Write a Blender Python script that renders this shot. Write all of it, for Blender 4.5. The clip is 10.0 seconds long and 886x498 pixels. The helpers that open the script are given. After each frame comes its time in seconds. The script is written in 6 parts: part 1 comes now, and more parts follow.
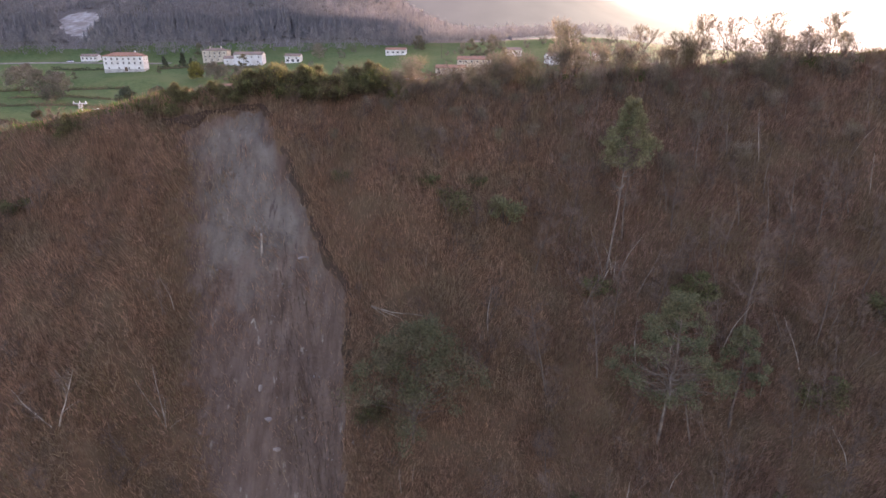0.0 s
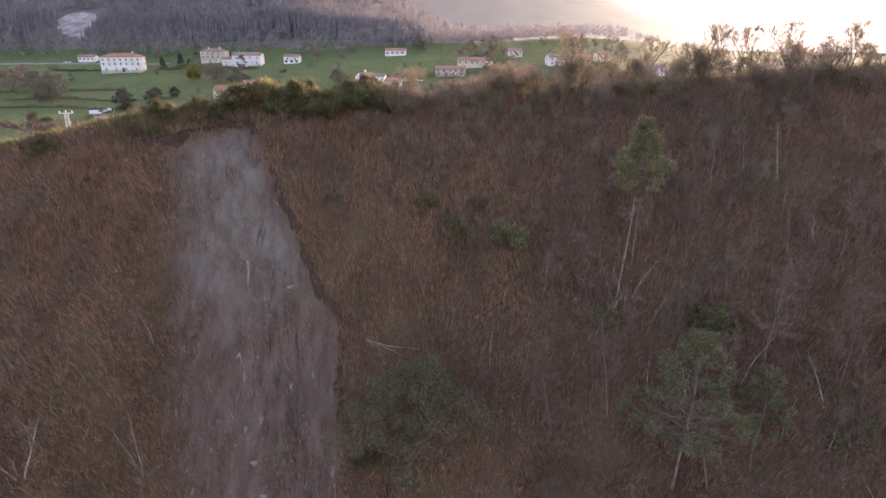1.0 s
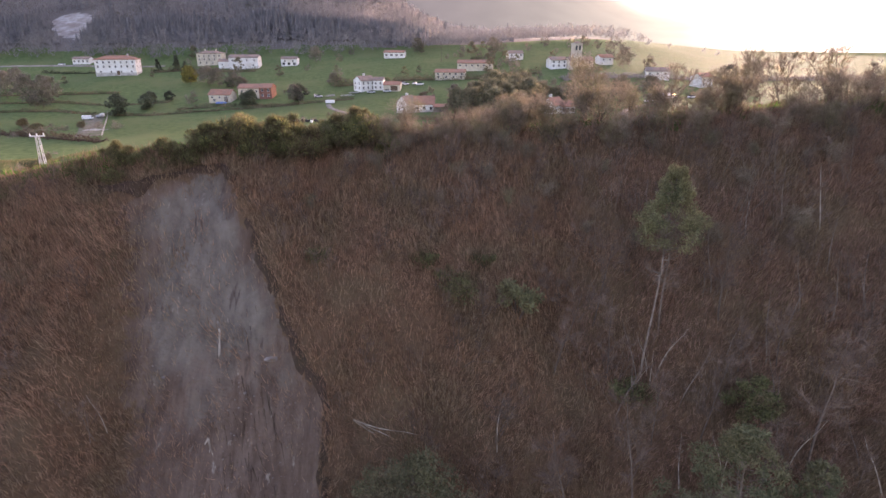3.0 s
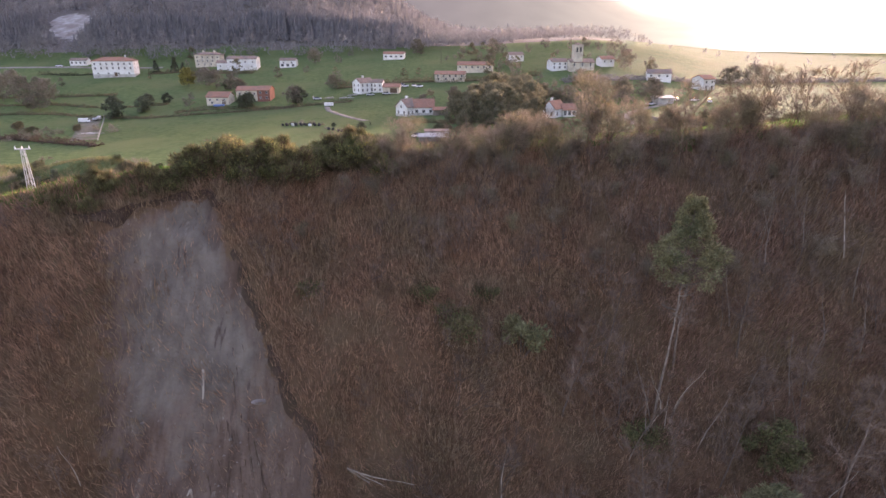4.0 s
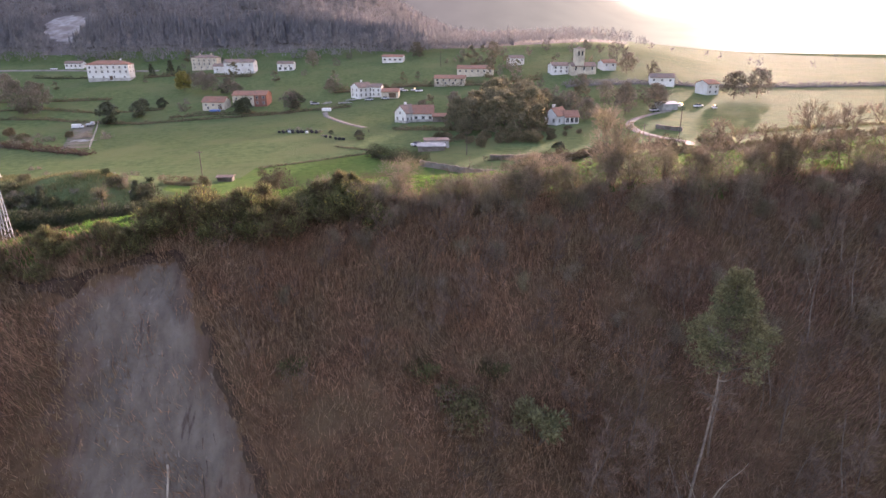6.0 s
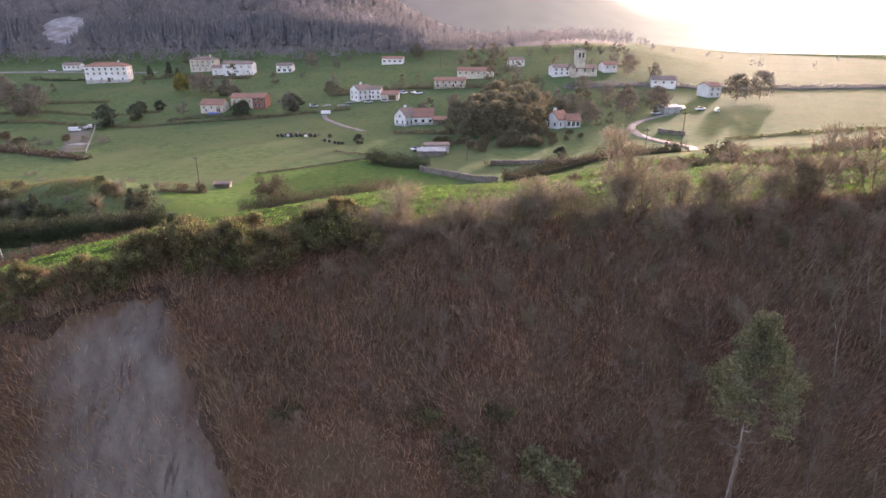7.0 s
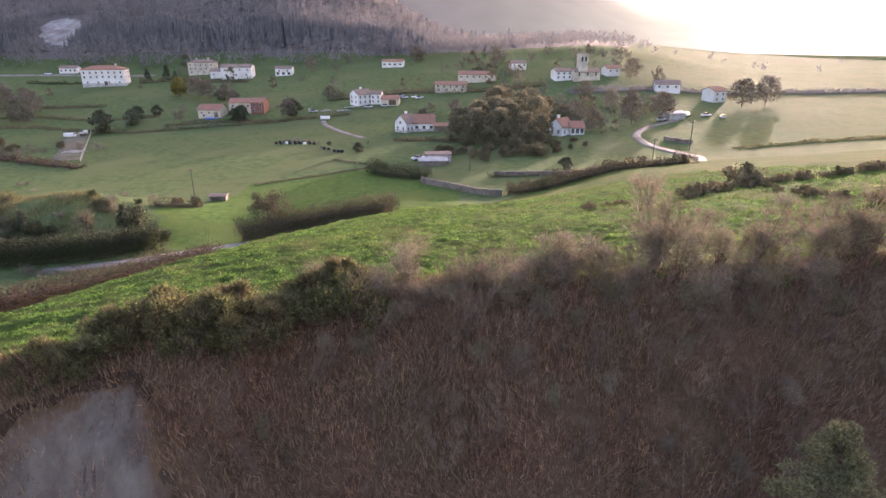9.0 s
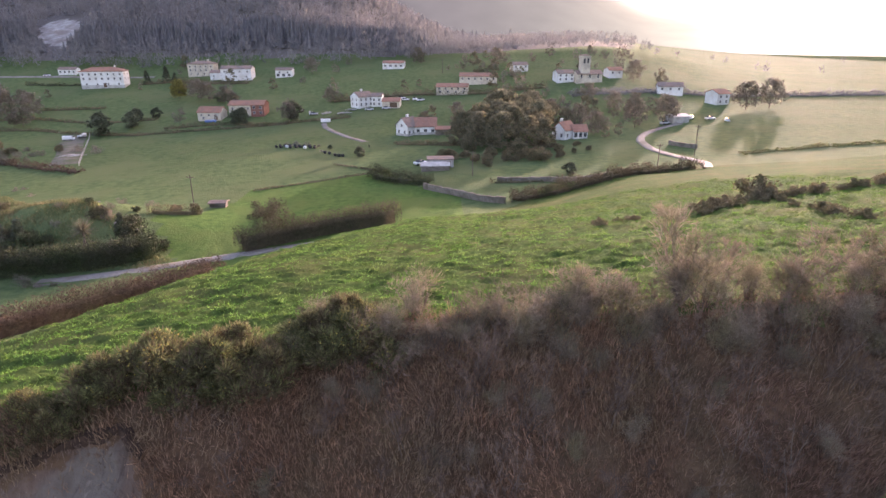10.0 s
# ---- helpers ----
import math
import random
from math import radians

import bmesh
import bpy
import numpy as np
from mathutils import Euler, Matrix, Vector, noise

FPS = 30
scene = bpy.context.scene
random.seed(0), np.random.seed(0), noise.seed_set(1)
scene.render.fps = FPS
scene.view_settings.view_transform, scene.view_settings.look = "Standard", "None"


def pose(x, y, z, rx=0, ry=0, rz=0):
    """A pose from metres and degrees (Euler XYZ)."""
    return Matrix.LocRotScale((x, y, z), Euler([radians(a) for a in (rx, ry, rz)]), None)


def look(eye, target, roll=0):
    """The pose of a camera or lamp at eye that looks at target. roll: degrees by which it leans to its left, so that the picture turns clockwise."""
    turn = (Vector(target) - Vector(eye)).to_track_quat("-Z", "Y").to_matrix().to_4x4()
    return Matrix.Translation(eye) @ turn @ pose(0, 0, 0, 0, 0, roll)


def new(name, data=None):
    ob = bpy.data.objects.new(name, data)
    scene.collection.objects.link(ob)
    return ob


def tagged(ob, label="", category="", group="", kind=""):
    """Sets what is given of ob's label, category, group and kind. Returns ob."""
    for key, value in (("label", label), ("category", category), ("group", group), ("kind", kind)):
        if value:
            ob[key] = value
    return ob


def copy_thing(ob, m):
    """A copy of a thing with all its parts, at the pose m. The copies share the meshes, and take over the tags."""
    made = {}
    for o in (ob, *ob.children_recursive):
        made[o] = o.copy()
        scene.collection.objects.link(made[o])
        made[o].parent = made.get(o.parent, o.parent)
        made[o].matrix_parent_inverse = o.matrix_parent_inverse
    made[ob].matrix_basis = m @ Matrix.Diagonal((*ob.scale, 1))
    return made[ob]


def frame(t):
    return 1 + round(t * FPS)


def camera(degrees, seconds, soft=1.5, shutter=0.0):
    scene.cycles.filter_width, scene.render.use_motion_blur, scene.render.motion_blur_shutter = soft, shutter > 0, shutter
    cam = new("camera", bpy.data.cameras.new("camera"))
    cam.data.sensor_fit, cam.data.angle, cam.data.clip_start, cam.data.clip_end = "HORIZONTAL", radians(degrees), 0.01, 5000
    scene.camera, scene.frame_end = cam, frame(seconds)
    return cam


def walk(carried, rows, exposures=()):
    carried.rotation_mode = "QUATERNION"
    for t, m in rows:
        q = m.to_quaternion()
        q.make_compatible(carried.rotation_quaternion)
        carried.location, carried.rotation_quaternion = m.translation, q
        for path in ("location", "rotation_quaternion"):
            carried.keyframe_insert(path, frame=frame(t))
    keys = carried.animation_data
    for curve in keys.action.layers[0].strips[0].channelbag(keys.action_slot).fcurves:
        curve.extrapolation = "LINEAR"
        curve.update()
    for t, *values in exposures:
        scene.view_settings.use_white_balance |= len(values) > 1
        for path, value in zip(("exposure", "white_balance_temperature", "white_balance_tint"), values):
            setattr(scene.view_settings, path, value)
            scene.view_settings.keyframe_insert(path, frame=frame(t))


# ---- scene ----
cam = camera(73.7, 10.0)
# seconds, eye in metres, pitch and yaw in degrees
PATH = [
    (0.0, 0.003, -0.117, 19.950, -19.408, 0.329),
    (0.5, 0.035, 1.590, 20.453, -19.457, 0.333),
    (1.0, 0.049, 3.281, 20.969, -19.499, 0.334),
    (1.5, 0.048, 4.950, 21.495, -19.536, 0.332),
    (2.0, 0.038, 6.591, 22.026, -19.568, 0.326),
    (2.5, 0.021, 8.200, 22.561, -19.595, 0.319),
    (3.0, 0.001, 9.775, 23.097, -19.618, 0.309),
    (3.5, -0.023, 11.312, 23.631, -19.637, 0.297),
    (4.0, -0.048, 12.810, 24.163, -19.653, 0.285),
    (4.5, -0.077, 14.269, 24.692, -19.667, 0.271),
    (5.0, -0.109, 15.689, 25.216, -19.678, 0.258),
    (5.5, -0.147, 17.071, 25.735, -19.688, 0.244),
    (6.0, -0.195, 18.418, 26.251, -19.698, 0.231),
    (6.5, -0.256, 19.733, 26.763, -19.706, 0.219),
    (7.0, -0.337, 21.020, 27.273, -19.715, 0.208),
    (7.5, -0.441, 22.283, 27.783, -19.725, 0.198),
    (8.0, -0.578, 23.530, 28.295, -19.736, 0.191),
    (8.5, -0.754, 24.766, 28.811, -19.748, 0.187),
    (9.0, -0.978, 26.001, 29.334, -19.763, 0.185),
    (9.5, -1.260, 27.241, 29.868, -19.781, 0.187),
    (10.0, -1.610, 28.498, 30.418, -19.802, 0.193),
]
walk(cam, [(t, pose(x, y, z, 90 + pitch, 0, yaw)) for t, x, y, z, pitch, yaw in PATH],
     exposures=((0, 2.66, 7000, 45), (4, 2.56, 6950, 45), (10, 2.49, 6700, 42)))


# ---- the lie of the land ----
def ramp(a, b, v):
    """0 below a, 1 above b, smooth between."""
    u = np.clip((np.asarray(v, float) - a) / (b - a), 0, 1)
    return u * u * (3 - 2 * u)


def ripple(x, y, size, seed=0.0):
    """Cheap smooth noise, about -1 to 1, with bumps of about that size."""
    u, v = x / size, y / size
    return 0.5 * (np.sin(1.7 * u + 2.1 * np.sin(1.1 * v + seed)) * np.cos(1.3 * v - 0.9 * u + 2.3 * seed)
                  + np.sin(2.9 * v + 1.7 * np.sin(1.6 * u - seed) + 0.6) * np.cos(2.3 * u + 1.2 * v + seed))


def brink(x):
    """How far ahead the steep face ends and the pasture begins."""
    x = np.asarray(x, float)
    return 57.0 - 8.6 * (1 - ramp(-20, -3, x)) + 1.3 * np.exp(-((x + 16) / 3) ** 2) + 0.9 * ripple(x, x * 0 + 3, 9.0, 0.4)


def bank(y):
    """The side of the pasture, where it drops to the lane."""
    u = np.clip(y - 60.0, -20, 70)
    return -31 + 0.2 * u + 0.0035 * u * np.abs(u)


def pasture(x, y):
    """The hill top with its grass, falling away from the brink."""
    left = np.minimum(x, 0.0)
    z = 16.2 - (0.185 - 0.025 * ramp(-26, -10, x)) * (y - 57.0) - 0.0011 * (1 - 0.24 * ramp(-18, -4, x) - 0.55 * ramp(5, 45, x)) * np.maximum(y - 57.0, 0) ** 2 + 0.075 * np.maximum(x, 0) - 0.0036 * left ** 2 * (1 / (1 + (left / 70) ** 2))
    z = z - 2.2 * (1 - ramp(-4.5, 0, x - bank(y))) * ramp(52, 62, y)
    z = z - 0.9 * (1 - ramp(-32, -22, x))
    return z + 0.25 * ripple(x, y, 11.0, 2.0)


def valley(x, y):
    """Valley floor, the slopes with the village, and the mountain."""
    z = -5.5 + 0.042 * np.clip(x, -170, 160) + 0.13 * np.clip(y - 290, 0, 180) * (1 - 0.9 * ramp(0.2, 0.5, x / np.maximum(y, 60))) + 0.8 * ripple(x, y, 60.0, 1.0)
    m = np.maximum(y - 455 - 60 * ramp(-60, 120, x), 0) * (1 - ramp(-0.28, 0.08, x / np.clip(y, 60, 600)))
    m = np.minimum(m, 215 + 0.02 * m) * (1 - ramp(700, 1150, y))
    z = z + 6.6 * np.exp(-((x + 80) / 22) ** 2 - ((y - 146) / 13) ** 2)
    return z + 0.32 * m + 5 * ramp(0, 120, m) * ripple(x, y, 90.0, 3.0)


def scar_sides(z):
    """The ragged rims of the slip at that height: where it begins and ends."""
    z = np.asarray(z, float)
    u = np.clip(14.5 - z, 0, 27)
    a = -21.6 + 0.24 * u + 0.75 * ripple(z, z * 0, 3.0, 1.0) + 0.35 * ripple(z, z * 0, 1.1, 4.0)
    b = -14.6 + 0.70 * u - 0.0155 * u ** 2 + 0.9 * np.exp(-((z - 2.2) / 1.3) ** 2) + 0.32 * ripple(z, z * 0 + 5, 1.7, 2.0)
    return a, b


def scar_top(x):
    """How high the bare ground reaches: the torn upper rim."""
    x = np.asarray(x, float)
    return 14.6 - 0.13 * np.maximum(-16.0 - x, 0) - 0.8 * np.maximum(x + 15.0, 0) + 0.25 * ripple(x, x * 0, 0.8, 3.0)


def scar_clay(x, z):
    """Where pale grey clay lies bare; the rest of the slip is brown earth."""
    a, b = scar_sides(z)
    t = 14.75 - 0.55 * np.maximum(-16.0 - np.asarray(x, float), 0)
    return ramp(a + 0.6, a + 3.0, x) * (1 - 0.65 * ramp(b - 2.2, b - 0.6, x)) * (1 - ramp(t - 0.5, t + 0.4, z)) * ramp(-1.0, 9.0, z)


def scar_depth(x, z):
    """1 inside the bare strip where the slope has slipped, 0 outside."""
    a, b = scar_sides(z)
    t = scar_top(x)
    return ramp(a - 1.4, a + 2.4, x) * (1 - ramp(b - 0.35, b + 0.1, x)) * (1 - ramp(t - 0.3, t + 0.3, z)) * ramp(-16, -12, z)


def land(x, y):
    x, y = np.asarray(x, float), np.asarray(y, float)
    e = brink(x)
    top = pasture(x, y)
    low = valley(x, y)
    back = low + np.log1p(np.exp(np.clip((top - low) / 1.5, -30, 30))) * 1.5
    # the face: a shoulder below the brink, then steep
    d = np.maximum(e - y, 0)
    mid = ramp(-22.5, -18.5, x) * (1 - ramp(1, 9, x))
    shoulder = np.clip(e - 46.6 + 1.4 * ramp(-14, -4, x), 0, 12)
    f_mid = 0.64 * np.minimum(d, shoulder) + 1.5 * np.clip(d - shoulder, 0, 7) + 1.15 * np.maximum(d - shoulder - 7, 0)
    k = 0.93 + 0.15 * ramp(0, 8, x)
    f_side = k * d
    z = pasture(x, e) - (mid * f_mid + (1 - mid) * f_side)
    face = z + ramp(1, 6, d) * (0.55 * ripple(x, y, 5.0, 0.7) + 0.4 * ripple(x, y, 1.9, 1.9) + 0.16 * ripple(x, y, 0.85, 2.9))
    s = scar_depth(x, face) * ramp(0.6, 1.6, d)
    face = face - 1.0 * s + 0.16 * s * ripple(x, y * 0.4, 0.9, 4.0)
    face = np.maximum(face, -17.0 + 0.6 * ripple(x, y, 8.0, 5.0))
    return np.where(y < e, face, back)

# ---- light ----
SUN_UP, SUN_SIDE = 7.5, 29.0
world = bpy.data.worlds.new("sky")
scene.world = world
world.use_nodes = True
wn = world.node_tree.nodes
sky = wn.new("ShaderNodeTexSky")
sky.sky_type = "NISHITA"
sky.sun_disc = False
sky.sun_elevation, sky.sun_rotation = radians(SUN_UP), radians(SUN_SIDE)
sky.dust_density, sky.air_density, sky.ozone_density = 3.0, 1.0, 1.0
wn["Background"].inputs["Strength"].default_value = 0.15
world.node_tree.links.new(sky.outputs["Color"], wn["Background"].inputs["Color"])

sun = new("sun", bpy.data.lights.new("sun", "SUN"))
sun.data.energy, sun.data.angle, sun.data.color = 2.0, radians(0.6), (1.0, 0.90, 0.74)
sun_way = Vector((math.sin(radians(SUN_SIDE)) * math.cos(radians(SUN_UP)), math.cos(radians(SUN_SIDE)) * math.cos(radians(SUN_UP)), math.sin(radians(SUN_UP))))
sun.matrix_world = look(sun_way * 100, (0, 0, 0))


# ---- materials ----
def surf(name, a, b, c=None, size=1.0, patch=12.0, rough=0.9, bump=0.3, fine=0.25, island=0.0, thing=0.0, thin=0.0, stretch=(1, 1, 1), gloss=0.25, bare=None):
    """A surface of colours a and b mingled at size metres, with patches of c; island, thing: spread of brightness from piece to piece;
    thin: share of light that passes through, as in leaves."""
    m = bpy.data.materials.new(name)
    m.use_nodes = True
    t = m.node_tree
    n, link = t.nodes, t.links.new
    p = n["Principled BSDF"]
    geo = n.new("ShaderNodeNewGeometry")
    mp = n.new("ShaderNodeMapping")
    mp.inputs["Scale"].default_value = stretch
    link(geo.outputs["Position"], mp.inputs["Vector"])

    def clouds(scale, detail, pulled=None):
        q = n.new("ShaderNodeTexNoise")
        q.inputs["Scale"].default_value, q.inputs["Detail"].default_value, q.inputs["Roughness"].default_value = scale, detail, 0.62
        source = mp
        if pulled:
            source = n.new("ShaderNodeMapping")
            source.inputs["Scale"].default_value = pulled
            link(geo.outputs["Position"], source.inputs["Vector"])
        link(source.outputs["Vector"], q.inputs["Vector"])
        return q

    def mix(fac, one, two, kind="MIX"):
        q = n.new("ShaderNodeMix")
        q.data_type, q.blend_type = "RGBA", kind
        for sock, v in ((q.inputs["Factor"], fac), (q.inputs["A"], one), (q.inputs["B"], two)):
            if isinstance(v, bpy.types.NodeSocket):
                link(v, sock)
            elif isinstance(v, tuple):
                sock.default_value = (*v, 1.0)
            else:
                sock.default_value = v
        return [o for o in q.outputs if o.type == "RGBA"][0]

    def span(sock, lo, hi, out_lo=0.0, out_hi=1.0):
        q = n.new("ShaderNodeMapRange")
        for k, v in zip(("From Min", "From Max", "To Min", "To Max"), (lo, hi, out_lo, out_hi)):
            q.inputs[k].default_value = v
        link(sock, q.inputs["Value"])
        return q.outputs["Result"]

    grain = clouds(1.0 / size, 6.0)
    colour = mix(span(grain.outputs["Fac"], 0.36, 0.64), tuple(a), tuple(b))
    if c:
        colour = mix(span(clouds(1.0 / patch, 3.0).outputs["Fac"], 0.46, 0.62), colour, tuple(c))
    if bare:
        held = n.new("ShaderNodeAttribute")
        held.attribute_name = "bare"
        edge = n.new("ShaderNodeMath")
        edge.operation = "ADD"
        link(held.outputs["Fac"], edge.inputs[0])
        link(span(clouds(2.2, 6.0).outputs["Fac"], 0.2, 0.8, -0.45, 0.45), edge.inputs[1])
        # pale grey clay and brown earth, both streaked down the slope
        clay = mix(span(clouds(1.0, 10.0, (1.3, 0.6, 0.55)).outputs["Fac"], 0.34, 0.66), tuple(bare[0]), tuple(bare[1]))
        loam = mix(span(clouds(1.0, 10.0, (1.7, 0.4, 0.35)).outputs["Fac"], 0.36, 0.64), tuple(bare[2]), tuple(bare[3]))
        pale = n.new("ShaderNodeAttribute")
        pale.attribute_name = "clay"
        level = n.new("ShaderNodeMath")
        level.operation = "ADD"
        link(pale.outputs["Fac"], level.inputs[0])
        link(span(clouds(0.45, 5.0, (1.2, 0.6, 0.6)).outputs["Fac"], 0.3, 0.7, -0.4, 0.4), level.inputs[1])
        earth = mix(span(level.outputs["Value"], 0.25, 0.75), loam, clay)
        earth = mix(span(clouds(1.0, 9.0, (2.6, 0.42, 0.36)).outputs["Fac"], 0.60, 0.68), earth, (0.10, 0.075, 0.062))
        earth = mix(span(clouds(1.3, 9.0, (1.5, 0.6, 0.5)).outputs["Fac"], 0.63, 0.70), earth, (0.31, 0.265, 0.215))
        colour = mix(span(edge.outputs["Value"], 0.42, 0.62), colour, earth)
    for amount, source in ((island, geo.outputs["Random Per Island"]), (thing, None)):
        if amount:
            if source is None:
                source = n.new("ShaderNodeObjectInfo").outputs["Random"]
            v = span(source, 0, 1, 1 - amount, 1 + amount)
            grey = n.new("ShaderNodeCombineColor")
            for k in ("Red", "Green", "Blue"):
                link(v, grey.inputs[k])
            colour = mix(1.0, colour, grey.outputs["Color"], "MULTIPLY")
    link(colour, p.inputs["Base Color"])
    p.inputs["Roughness"].default_value = rough
    p.inputs["Specular IOR Level"].default_value = gloss
    if bump:
        bp = n.new("ShaderNodeBump")
        bp.inputs["Strength"].default_value, bp.inputs["Distance"].default_value = bump, fine
        link(clouds(1.0 / fine, 5.0).outputs["Fac"], bp.inputs["Height"])
        link(bp.outputs["Normal"], p.inputs["Normal"])
    if thin:
        tr = n.new("ShaderNodeBsdfTranslucent")
        link(colour, tr.inputs["Color"])
        ms = n.new("ShaderNodeMixShader")
        ms.inputs["Fac"].default_value = thin
        link(p.outputs["BSDF"], ms.inputs[1])
        link(tr.outputs["BSDF"], ms.inputs[2])
        link(ms.outputs["Shader"], n["Material Output"].inputs["Surface"])
    return m


def haze_hills():
    """Far wooded hills whose sunlit haze is painted as emission, brighter towards the side where the sun stands."""
    m = bpy.data.materials.new("distant_haze_glow")
    m.use_nodes = True
    n, link = m.node_tree.nodes, m.node_tree.links.new
    p = n["Principled BSDF"]
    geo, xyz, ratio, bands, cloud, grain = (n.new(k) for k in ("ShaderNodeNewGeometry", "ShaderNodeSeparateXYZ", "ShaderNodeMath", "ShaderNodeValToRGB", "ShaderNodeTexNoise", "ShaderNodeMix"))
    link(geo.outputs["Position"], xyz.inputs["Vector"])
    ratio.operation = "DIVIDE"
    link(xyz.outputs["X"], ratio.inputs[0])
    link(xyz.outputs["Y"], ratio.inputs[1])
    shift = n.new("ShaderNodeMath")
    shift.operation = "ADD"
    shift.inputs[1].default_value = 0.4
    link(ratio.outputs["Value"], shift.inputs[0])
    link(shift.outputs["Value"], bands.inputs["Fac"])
    # emitted haze colours, rising to the sun's glow at the last stops
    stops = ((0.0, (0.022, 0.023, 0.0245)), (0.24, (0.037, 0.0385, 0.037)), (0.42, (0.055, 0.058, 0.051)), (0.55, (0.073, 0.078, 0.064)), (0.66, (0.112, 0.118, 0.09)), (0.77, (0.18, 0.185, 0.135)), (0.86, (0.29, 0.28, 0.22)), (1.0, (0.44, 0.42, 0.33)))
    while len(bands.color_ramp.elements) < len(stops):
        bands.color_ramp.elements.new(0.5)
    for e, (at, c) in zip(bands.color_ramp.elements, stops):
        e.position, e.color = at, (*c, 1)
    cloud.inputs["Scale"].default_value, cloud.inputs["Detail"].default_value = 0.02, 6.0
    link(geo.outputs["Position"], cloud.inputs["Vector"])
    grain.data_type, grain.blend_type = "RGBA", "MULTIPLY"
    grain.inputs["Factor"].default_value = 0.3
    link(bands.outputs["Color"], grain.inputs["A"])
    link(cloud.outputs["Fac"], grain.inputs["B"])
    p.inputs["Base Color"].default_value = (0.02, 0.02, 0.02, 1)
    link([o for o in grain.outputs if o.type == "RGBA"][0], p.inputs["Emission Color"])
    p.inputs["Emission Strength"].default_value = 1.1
    p.inputs["Roughness"].default_value = 1.0
    return m


M_PASTURE = surf("pasture_grass", (0.04, 0.075, 0.022), (0.09, 0.15, 0.04), (0.10, 0.125, 0.045), 0.6, 7.0, 0.95, 1.0, 0.4, thin=0.15, gloss=0.02)
M_MEADOW = surf("meadow_grass", (0.08, 0.128, 0.056), (0.135, 0.188, 0.080), (0.135, 0.17, 0.078), 2.2, 26.0, 0.95, 0.9, 0.7, thin=0.1, gloss=0.03)
M_SOIL = surf("scrub_soil", (0.105, 0.064, 0.039), (0.185, 0.113, 0.067), (0.145, 0.098, 0.058), 0.35, 3.0, 0.95, 0.9, 0.3,
              bare=((0.135, 0.112, 0.091), (0.222, 0.192, 0.158), (0.112, 0.074, 0.055), (0.19, 0.137, 0.105)))
M_WOODFLOOR = surf("wood_floor", (0.13, 0.115, 0.105), (0.18, 0.16, 0.145), (0.145, 0.13, 0.115), 4.0, 40.0, 0.95, 0.5, 1.0)
M_QUARRY = surf("quarry_stone", (0.30, 0.285, 0.27), (0.46, 0.44, 0.41), (0.25, 0.215, 0.19), 4.0, 14.0, 0.95, 0.6, 1.5)
M_LANE = surf("lane_surface", (0.21, 0.195, 0.175), (0.29, 0.27, 0.245), (0.18, 0.16, 0.135), 0.6, 5.0, 0.9, 0.4, 0.1)
M_BRACKEN = surf("bracken", (0.25, 0.147, 0.095), (0.375, 0.228, 0.15), (0.255, 0.182, 0.118), 0.7, 3.5, 0.9, 0, island=0.6, thin=0.15)
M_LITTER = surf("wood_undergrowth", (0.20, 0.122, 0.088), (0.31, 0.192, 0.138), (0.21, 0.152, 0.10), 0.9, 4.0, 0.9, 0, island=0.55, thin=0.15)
M_STRAW = surf("dry_grass", (0.25, 0.175, 0.10), (0.35, 0.26, 0.155), (0.20, 0.15, 0.085), 0.9, 3.0, 0.9, 0, island=0.35, thin=0.25)
M_GRASSBLADE = surf("grass_blades", (0.075, 0.16, 0.035), (0.15, 0.29, 0.06), (0.135, 0.205, 0.058), 0.6, 6.0, 0.8, 0, island=0.6, thin=0.4, gloss=0.05)
M_FRESH = surf("fresh_meadow", (0.07, 0.13, 0.036), (0.12, 0.20, 0.054), (0.115, 0.17, 0.052), 1.6, 12.0, 0.95, 0.8, 0.5, thin=0.1, gloss=0.03)
M_BARK = surf("grey_bark", (0.115, 0.088, 0.07), (0.19, 0.15, 0.122), None, 0.25, 4.0, 0.9, 0.6, 0.06, thing=0.25)
M_TWIG = surf("twigs", (0.125, 0.088, 0.066), (0.215, 0.155, 0.118), None, 0.6, 4.0, 0.9, 0, island=0.35, thing=0.25)
M_BIRCH = surf("pale_bark", (0.42, 0.36, 0.29), (0.57, 0.50, 0.41), (0.25, 0.205, 0.16), 0.3, 0.6, 0.8, 0.4, 0.05)
M_EUC = surf("eucalyptus_leaves", (0.165, 0.178, 0.098), (0.27, 0.275, 0.148), (0.25, 0.235, 0.128), 0.8, 3.0, 0.6, 0, island=0.45, thin=0.5)
# darker copy of the eucalyptus leaves: shade on the lower trees painted in
M_EUCSHADED = surf("shaded_eucalyptus_leaves", (0.125, 0.14, 0.08), (0.21, 0.22, 0.12), (0.20, 0.19, 0.105), 0.8, 3.0, 0.6, 0, island=0.45, thin=0.45)
M_HOLM = surf("holm_oak_leaves", (0.112, 0.115, 0.066), (0.185, 0.182, 0.10), (0.185, 0.152, 0.095), 0.7, 2.5, 0.75, 0, island=0.45, thin=0.4)
M_GROVE = surf("grove_leaves", (0.145, 0.14, 0.09), (0.23, 0.21, 0.132), (0.205, 0.182, 0.12), 1.5, 7.0, 0.8, 0, island=0.4, thing=0.15, thin=0.3)
M_PINE = surf("dark_foliage", (0.07, 0.085, 0.055), (0.12, 0.135, 0.085), None, 0.9, 3.0, 0.6, 0, island=0.45, thing=0.2, thin=0.2)
